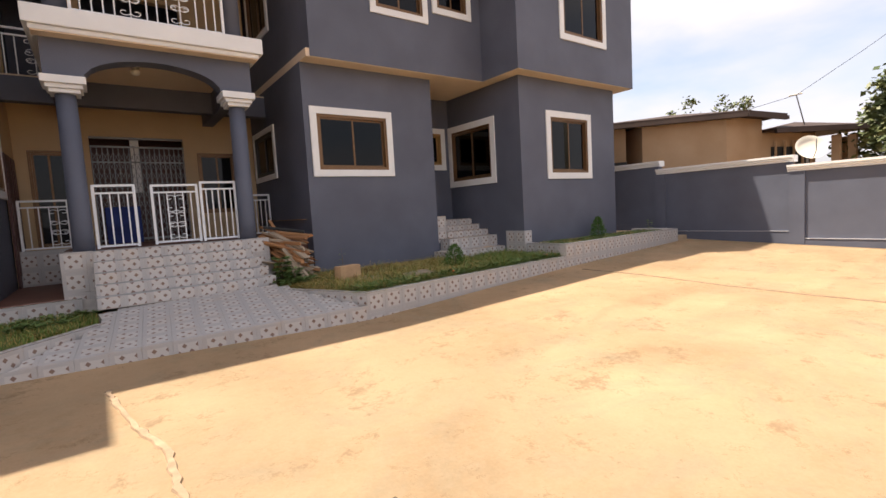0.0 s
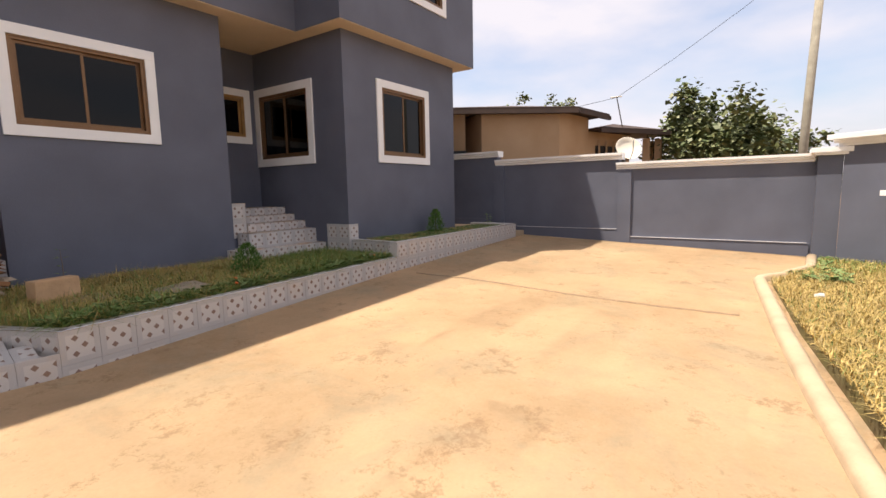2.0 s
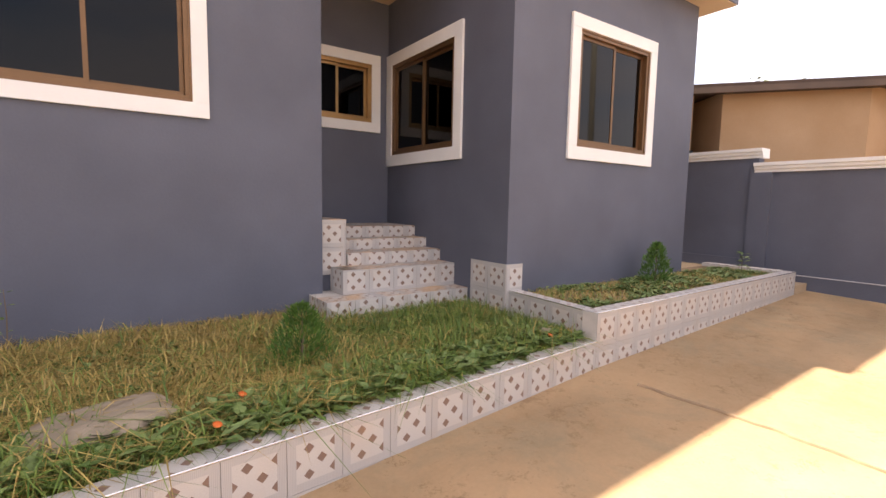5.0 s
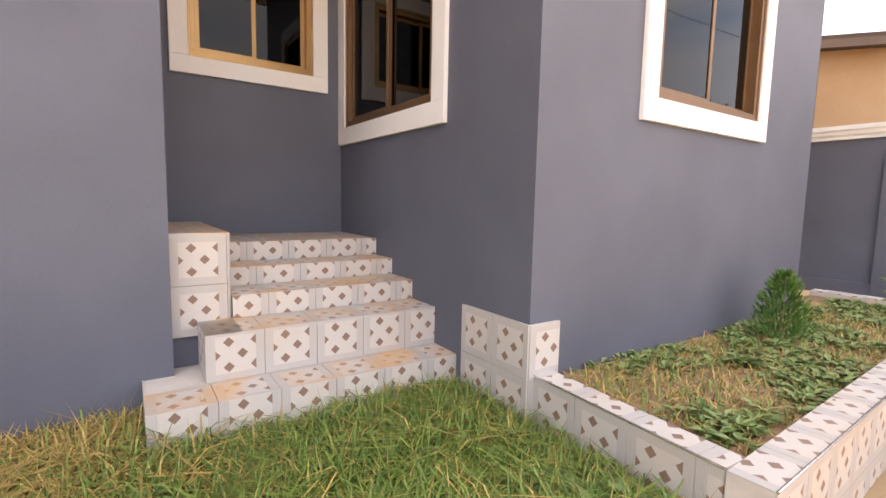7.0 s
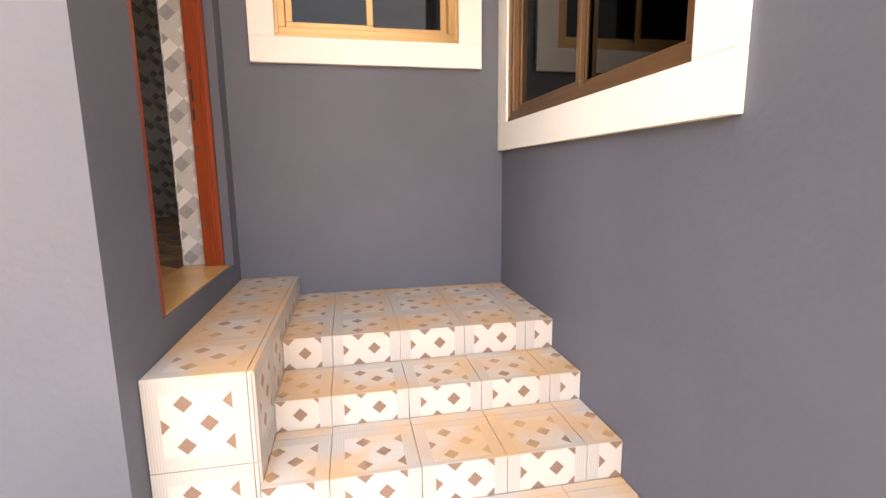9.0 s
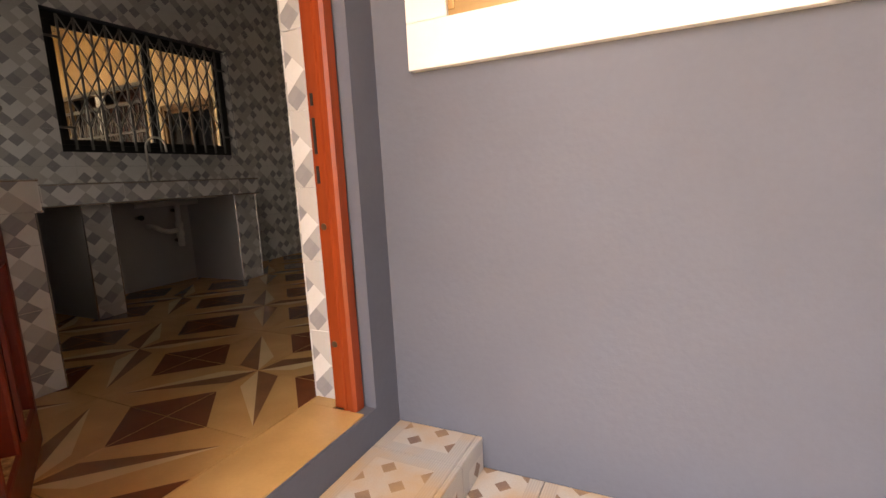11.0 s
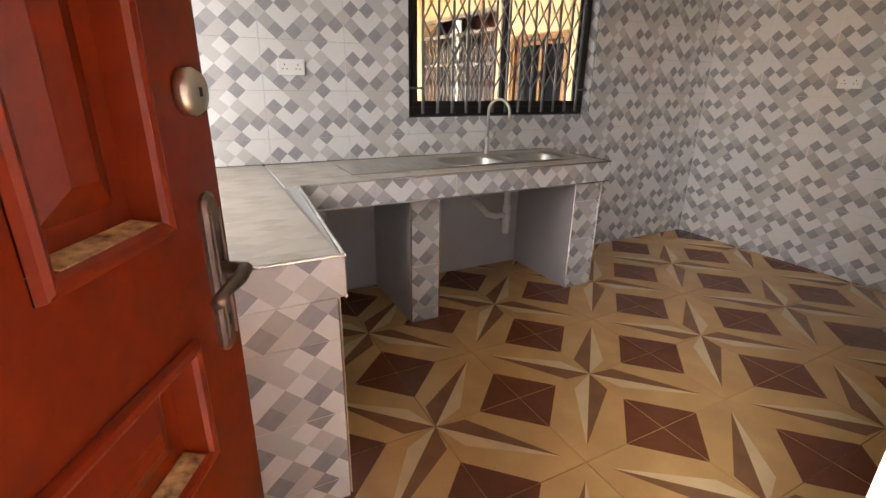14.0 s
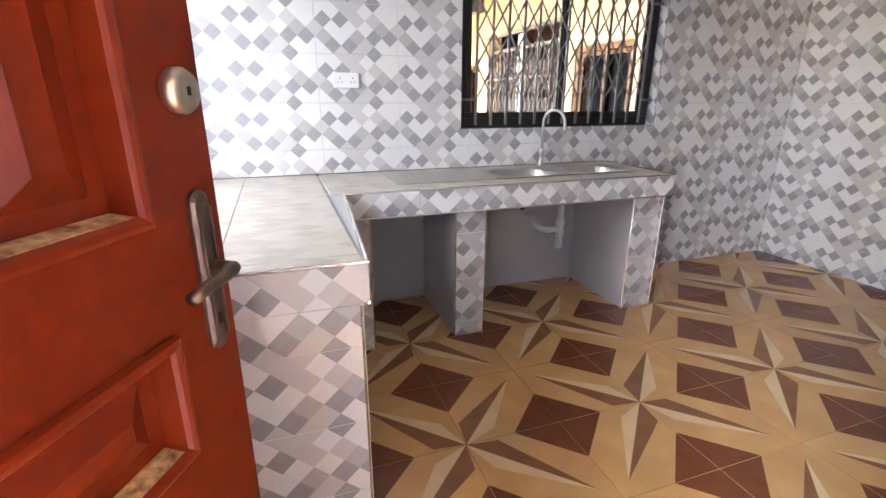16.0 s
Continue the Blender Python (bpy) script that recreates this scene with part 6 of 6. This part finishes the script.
def conifer(m, h, r, seed, label):
    """A small dense thuja: upright fans of scale foliage round a stem."""
    ob = thing("conifer_bush", label, "shrub", m)
    rnd = random.Random(seed)
    part("stem", tube(bmesh.new(), [(0, 0, -0.05), (0.01, 0, h * 0.5), (0, 0, h * 0.9)], [0.012, 0.009, 0.003], 6), M["bark"], ob)
    bm = bmesh.new()
    for _ in range(1500):
        z = h * rnd.uniform(0.03, 1) ** 0.9
        t = z / h
        rad = r * (1 - t) ** 0.55 * (0.35 + 0.65 * min(1, t * 4 + 0.35))
        a = rnd.uniform(0, 2 * math.pi)
        rr = rad * rnd.uniform(0.35, 1.0)
        p = Vector((math.cos(a) * rr, math.sin(a) * rr, z))
        d = (Vector((math.cos(a), math.sin(a), 0)) * rnd.uniform(0.2, 0.8) + UP * rnd.uniform(0.5, 1.0) + Vector((rnd.uniform(-.3, .3), rnd.uniform(-.3, .3), 0))).normalized()
        s = d.cross(Vector((rnd.uniform(-1, 1), rnd.uniform(-1, 1), rnd.uniform(-0.2, 0.2)))).normalized()
        L, w = h * rnd.uniform(0.07, 0.14), h * rnd.uniform(0.008, 0.018)
        v = [bm.verts.new(q) for q in (p, p + d * L * 0.55 - s * w, p + d * L, p + d * L * 0.55 + s * w)]
        bm.faces.new(v)
    part("foliage", bm, M["conifer"], ob, "bright green scale foliage")
    return ob


conifer(T((6.11, 7.92, 0.17)), 0.48, 0.30, 3, "small green conifer bush growing in the lawn")
conifer(T((11.1, 7.95, 0.41)), 0.54, 0.24, 4, "young green conifer standing in the raised bed")


def sapling(m, h, seed, label, size=0.10, n=26):
    ob = thing("sapling", label, "plant", m)
    rnd = random.Random(seed)
    part("stem", tube(bmesh.new(), [(0, 0, -0.02), (0.01, 0.01, h * 0.6), (0.0, 0.02, h)], [0.006, 0.005, 0.002], 6), M["bark"], ob)
    bm = bmesh.new()
    for k in range(4):
        leaf_clump(bm, (0, 0, h * (0.35 + 0.2 * k)), size, n // 4, size, rnd, 0.3)
    part("leaves", bm, M["weed"], ob)
    return ob


sapling(T((13.3, 7.75, 0.41)), 0.34, 1, "leafy young weed at the end of the raised bed")
sapling(T((4.2, 9.35, 0.17)), 0.55, 2, "thin wiry weed against the kitchen wall", 0.06, 14)
sapling(T((2.80, 8.90, 0.17)), 0.52, 5, "dark green leafy shrub between the porch steps and the timber heap", 0.15, 110)
sapling(T((2.95, 8.70, 0.17)), 0.30, 6, "low leafy shrub at the foot of the timber heap", 0.14, 70)
for k, (x, y) in enumerate(((5.35, 7.0), (5.55, 7.35), (8.2, 7.25))):
    ob = mesh_object("flower", lathe(bmesh.new(), [(0.004, 0), (0.022, 0.015), (0.026, 0.022), (0.010, 0.020), (0.0, 0.024)], 10), M["flower"], smooth=True)
    ob.matrix_world = pose(x, y, 0.255, 20, 10, 0)
    st = part("stalk", tube(bmesh.new(), [(0, 0, 0.005), (0, 0.01, -0.095)], 0.003, 5), M["weed"], ob)
    tagged(ob, "small orange flower in the lawn", "flower", "lawn flowers")


def tree(m, h, r, seed, leaves, label, leaf=0.22, low=0.3):
    """A broadleaf tree: tapered trunk, limbs, and a ragged crown of leaves in clumps."""
    ob = thing("tree", label, "tree", m)
    rnd = random.Random(seed)
    bm = bmesh.new()
    tube(bm, [(0, 0, -0.3), (0.1, 0, h * 0.25), (0, 0.1, h * 0.6), (0.1, 0, h * 0.9)], [h * 0.03, h * 0.024, h * 0.014, h * 0.004], 10)
    ends = []
    for i in range(16):
        a = rnd.uniform(0, 2 * math.pi)
        z0 = h * rnd.uniform(0.2, 0.7)
        rr = r * rnd.uniform(0.45, 1.0)
        e = Vector((math.cos(a) * rr, math.sin(a) * rr, min(h * 0.97, z0 + rnd.uniform(0.1, 0.4) * h)))
        tube(bm, [(0, 0, z0), e * 0.5 + Vector((0, 0, z0 * 0.5 + 0.1)), e], [h * 0.010, h * 0.006, 0.01], 6)
        ends.append(e)
    part("trunk", bm, M["bark"], ob)
    bm = bmesh.new()
    centres = []
    for e in ends:
        for _ in range(4):
            centres.append((e + Vector((rnd.gauss(0, r * 0.2), rnd.gauss(0, r * 0.2), rnd.gauss(0, h * 0.07))), r * rnd.uniform(0.12, 0.26)))
    for _ in range(24):
        a = rnd.uniform(0, 2 * math.pi)
        q = r * rnd.uniform(0.2, 0.9)
        centres.append((Vector((math.cos(a) * q, math.sin(a) * q, h * rnd.uniform(low, 0.85))), r * rnd.uniform(0.15, 0.3)))
    for c, rad in centres:
        for _ in range(leaves // len(centres)):
            p = c + Vector((rnd.gauss(0, rad * 0.55), rnd.gauss(0, rad * 0.55), rnd.gauss(0, rad * 0.5)))
            d = Vector((rnd.uniform(-1, 1), rnd.uniform(-1, 1), rnd.uniform(-0.8, 0.4))).normalized()
            s = d.cross(Vector((rnd.uniform(-1, 1), rnd.uniform(-1, 1), 1))).normalized()
            L = leaf * rnd.uniform(0.6, 1.3)
            v = [bm.verts.new(q) for q in (p, p + d * L * 0.5 - s * L * 0.3, p + d * L, p + d * L * 0.5 + s * L * 0.3)]
            bm.faces.new(v)
    part("crown", bm, M["tree"], ob, "ragged crown of green leaves")
    return ob


tree(T((24.0, 3.3, -1.0)), 5.75, 2.5, 8, 12000, "leafy broad tree beyond the boundary wall", 0.24, 0.3)
tree(T((25.5, 0.9, -1.0)), 4.3, 1.6, 9, 6000, "lower tree beside the leaning pole", 0.22, 0.3)
tree(T((27.5, 13.2, -1.0)), 7.4, 1.5, 10, 3500, "tree rising behind the old house", 0.22, 0.5)
tree(T((29.0, 11.6, -1.0)), 7.2, 1.2, 11, 2500, "slim tree rising behind the old house", 0.22, 0.5)
tree(T((60, 5, -1.0)), 8.0, 6, 12, 3000, "far tree on the skyline", 0.6, 0.3)

# ---- old house beyond the wall ----
old = thing("old_house", "old ochre rendered bungalow with rusty sheet roof beyond the wall", "house", kind="structure")
W0, W1, W2, W3 = (15.9, 9.45), (17.5, 7.35), (19.6, 7.05), (21.8, 5.3)
part("wall", prism(bmesh.new(), [W0, W1, W2, (21.0, 9.5), (18.0, 12.5)], -1.2, 3.98), M["old_wall"], old)
part("side_wall", prism(bmesh.new(), [(15.75, 10.0), (16.3, 10.4), (17.5, 12.2), (15.9, 13.5), (14.95, 12.0)], -1.2, 4.0), M["old_wall"], old)
part("veranda_wall", prism(bmesh.new(), [W2, (22.2, 6.2), (23.5, 8.2), (21, 9.5)], -1.2, 3.5), M["old_wall"], old)
# no hole in the wall: a black panel gives the veranda's inner shade
part("veranda_shade", prism(bmesh.new(), [(20.0, 6.88), (21.9, 6.27), (21.95, 6.4), (20.05, 7.0)], 1.0, 3.0), M["black"], old, "black panel for the shade inside the veranda opening")
for k in range(5):
    x, y = 20.1 + 0.42 * k, 6.82 - 0.145 * k
    part("veranda_bar", boxes((x - 0.03, x + 0.03, y - 0.06, y, 0.6, 3.2)), M["old_wall"], old)
for x, y in ((21.9, 5.5), (22.6, 5.2), (23.2, 5.6)):
    part("veranda_post", boxes((x - 0.12, x + 0.12, y - 0.12, y + 0.12, -1.2, 3.3)), M["old_wall"], old)
# black panel on the side wall in place of a shaded opening
part("doorway", prism(bmesh.new(), [(15.0, 11.0), (15.72, 9.95), (15.66, 9.9), (14.94, 10.95)], 0.5, 2.75), M["black"], old, "black panel for the shade inside the window opening")
bm = bmesh.new()
for pts, z0, z1 in (([(14.6, 10.6), (17.6, 6.75), (20.0, 6.4), (21.5, 9.8), (17.5, 14.0)], 4.02, 4.10), ([(19.4, 6.55), (22.3, 4.75), (23.9, 5.1), (24.5, 8.5), (21, 9.5)], 3.52, 3.60)):
    lo = [bm.verts.new((x, y, z0)) for x, y in pts]
    hi = [bm.verts.new((x, y, z1)) for x, y in pts]
    cx, cy = sum(p[0] for p in pts) / 5, sum(p[1] for p in pts) / 5
    top = bm.verts.new((cx, cy, z1 + 0.42))
    bm.faces.new(lo)
    for i in range(5):
        j = (i + 1) % 5
        bm.faces.new((lo[i], lo[j], hi[j], hi[i]))
        bm.faces.new((hi[i], hi[j], top))
part("roof", bm, M["old_roof"], old, "rusty corrugated sheet roof")
bm = bmesh.new()
for a, b, z in (((14.6, 10.6), (17.6, 6.75), 3.88), ((17.6, 6.75), (20.0, 6.4), 3.88), ((19.4, 6.55), (22.3, 4.75), 3.40), ((22.3, 4.75), (23.9, 5.1), 3.40)):
    tube(bm, [(*a, z + 0.07), (*b, z + 0.07)], 0.09, 4)
part("fascia", bm, M["old_roof"], old, "weathered dark fascia board")

dish_m = Matrix.Translation((19.77, 5.66, 2.79)) @ Matrix.Rotation(radians(-55), 4, "Z") @ Matrix.Rotation(radians(62), 4, "X") @ Matrix.Scale(1.6, 4)
dish = thing("satellite_dish", "cream satellite dish on a post before the old house", "satellite dish", dish_m)
part("post", tube(bmesh.new(), [dish_m.inverted() @ Vector(p) for p in ((19.95, 5.80, 2.75), (19.97, 5.82, 0.7), (19.97, 5.82, -1.32))], 0.022, 8), M["bars"], dish)
part("reflector", lathe(bmesh.new(), [(0.0, -0.06), (0.12, -0.05), (0.22, -0.02), (0.28, 0.03), (0.285, 0.03), (0.22, -0.03), (0.12, -0.065), (0.0, -0.075)], 32), M["dish"], dish, smooth=True)
part("feed_arm", tube(bmesh.new(), [(0, -0.27, 0.0), (0, -0.2, 0.2), (0, 0.0, 0.32)], 0.01, 6), M["bars"], dish)
part("mount", tube(bmesh.new(), [Vector((0, 0, -0.07)), dish_m.inverted() @ Vector((19.95, 5.80, 2.75))], 0.022, 8), M["bars"], dish)

pole = thing("utility_pole", "leaning grey timber utility pole", "utility pole")
part("shaft", tube(bmesh.new(), [(19.9, 0.75, -1.3), (20.05, 0.62, 4), (20.2, 0.45, 9.5)], [0.125, 0.115, 0.10], 14), M["pole"], pole, smooth=True)
mast = thing("aerial_mast", "thin pale aerial mast on the old house", "aerial")
part("mast", tube(bmesh.new(), [(21.2, 6.2, 3.5), (20.5, 6.3, 4.75)], 0.02, 6), M["bars"], mast)
part("boom", tube(bmesh.new(), [(20.4, 6.5, 4.75), (20.6, 6.15, 4.79)], 0.025, 6), M["dish"], mast)
wire = tagged(mesh_object("overhead_wire", tube(bmesh.new(), [(18.6, 7.6, 4.2), (20.5, 6.3, 4.75), (20.3, 4.4, 5.75), (20.2, 2.4, 6.95), (20.2, 0.5, 8.3)], 0.008, 5), M["black"]), "thin overhead wire slung from the pole to the house", "wire")
rod = tagged(mesh_object("lightning_rod", tube(bmesh.new(), [(14.3, -0.75, 2.355), (14.3, -0.75, 3.6)], 0.014, 6), M["white_metal"]), "thin white rod on the gatehouse roof", "rod")

# ---- kitchen floor and wall tiles ----
TS = 0.435


def floor_tile_mesh():
    """One tile of the floor print: star corner at the origin, half squares at its neighbours."""
    s, th, g = TS, 0.008, 0.0015
    d = 0.215
    tip = 0.372

    def along_diag(a, p):
        return ((a - p) * 0.7071, (a + p) * 0.7071)

    sh1, sh2 = along_diag(0.107, 0.084), along_diag(0.15, -0.066)
    tp = (tip, tip)
    polys = [
        ([(s, 0), (s, d), (s - d, 0)], 3), ([(0, s), (d, s), (0, s - d)], 3),
        ([(0, 0), tp, sh1], 2), ([(0, 0), sh2, tp], 1),
        ([(0, 0), (s - d, 0), (s, d), (s, s), tp, sh2], 0), ([(0, 0), sh1, tp, (s, s), (d, s), (0, s - d)], 0),
    ]
    lim = lambda v: min(max(v, g), s - g)
    bm = bmesh.new()
    cache = {}

    def V(x, y, z):
        k = (round(x, 5), round(y, 5), z)
        if k not in cache:
            cache[k] = bm.verts.new((lim(x), lim(y), z))
        return cache[k]

    for pts, mi in polys:
        f = bm.faces.new([V(x, y, 0.0) for x, y in pts])
        f.material_index = mi
    rim = [(0, 0), (s, 0), (s, s), (0, s)]
    for (xa, ya), (xb, yb) in zip(rim, rim[1:] + rim[:1]):
        f = bm.faces.new([bm.verts.new((lim(x), lim(y), z)) for x, y, z in ((xa, ya, -th), (xb, yb, -th), (xb, yb, 0), (xa, ya, 0))])
    for f in bm.faces:
        if f.normal.z < -0.5:
            f.normal_flip()
    me = bpy.data.meshes.new("floor_tile")
    bm.to_mesh(me)
    bm.free()
    for k in ("floor_tan", "floor_cream", "floor_dark", "floor_red"):
        me.materials.append(M[k])
    return me


FT = floor_tile_mesh()
star_x, star_y = 5.342, 12.06
for i in range(-5, 5):
    for k in range(-6, 8):
        x0, y0 = star_x + i * TS, star_y + k * TS
        if x0 + TS < 3.85 or x0 > 6.64 or y0 + TS < 9.98 or y0 > 14.7:
            continue
        ei, ek = i % 2, k % 2
        if ei == 0 and ek == 0:
            cx, cy, rot = x0, y0, 0
        elif ei == 1 and ek == 0:
            cx, cy, rot = x0 + TS, y0, 90
        elif ei == 1 and ek == 1:
            cx, cy, rot = x0 + TS, y0 + TS, 180
        else:
            cx, cy, rot = x0, y0 + TS, 270
        ob = new("floor_tile", FT)
        ob.parent = house["floor_kitchen"]
        ob.matrix_world = Matrix.Translation((cx, cy, FZ)) @ Matrix.Rotation(radians(rot), 4, "Z")

# dark doorway in the end wall
inner_door = thing("door_2", "very dark brown wooden door and frame in the kitchen's end wall", "door", kind="structure")
part("door_frame", boxes((5.70, 5.84, 14.655, 14.716, FZ, 3.42), (6.52, 6.62, 14.655, 14.716, FZ, 3.42), (5.84, 6.52, 14.655, 14.716, 3.34, 3.42), bevel=0.004), M["dark_wood"], inner_door)
part("leaf", solid_wall(bmesh.new(), "y", 14.68, 14.715, 5.845, 6.515, FZ + 0.008, 3.335, [(5.95, 6.41, 1.55, 2.25), (5.95, 6.41, 2.42, 3.22)]), M["dark_wood"], inner_door)
for z0, z1 in ((1.55, 2.25), (2.42, 3.22)):
    part("panel", boxes((5.948, 6.412, 14.695, 14.712, z0, z1), (5.99, 6.37, 14.689, 14.695, z0 + 0.04, z1 - 0.04), bevel=0.002), M["dark_wood"], inner_door)

ks = house["wall_kitchen_side"]
tile_face(ks, (3.832, 9.978, FZ + 0.9), Y, UP, 4.74, 2.0, M["mosaic"], tw=MW, th=MH, holes=[(1.752, 3.332, 2.53 - FZ - 0.9, 3.55 - FZ - 0.9)], off_u=0.094, off_v=0.125)
tile_face(ks, (3.832, 12.90, FZ), Y, UP, 1.82, 0.9, M["mosaic"], tw=MW, th=MH, off_u=0.148, off_v=0.035)
# reveal of the window
tile_face(ks, (3.71, 13.308, 2.53), X, UP, 0.12, 1.02, M["mosaic"], tw=MW, th=MH)
tile_face(house["wall_kitchen_end"], (3.84, 14.728, FZ), X, UP, 2.8, 2.9, M["mosaic"], tw=MW, th=MH, off_v=0.035, holes=[(1.86, 2.78, -0.1, 2.042)])
tile_face(house["wall_kitchen_front"], (6.64, 9.972, FZ + 0.9), -X, UP, 2.8, 2.0, M["mosaic"], tw=MW, th=MH, holes=[(1.025, 2.675, 2.395 - FZ - 0.9, 3.555 - FZ - 0.9)])
tile_face(house["wall_door"], (6.64, 11.09, FZ), X, UP, 0.126, 2.1, M["mosaic"], tw=MW, th=MH, off_u=0.15)
tile_face(house["wall_door"], (6.648, 14.7, FZ), -Y, UP, 3.62, 2.9, M["mosaic"], tw=MW, th=MH)
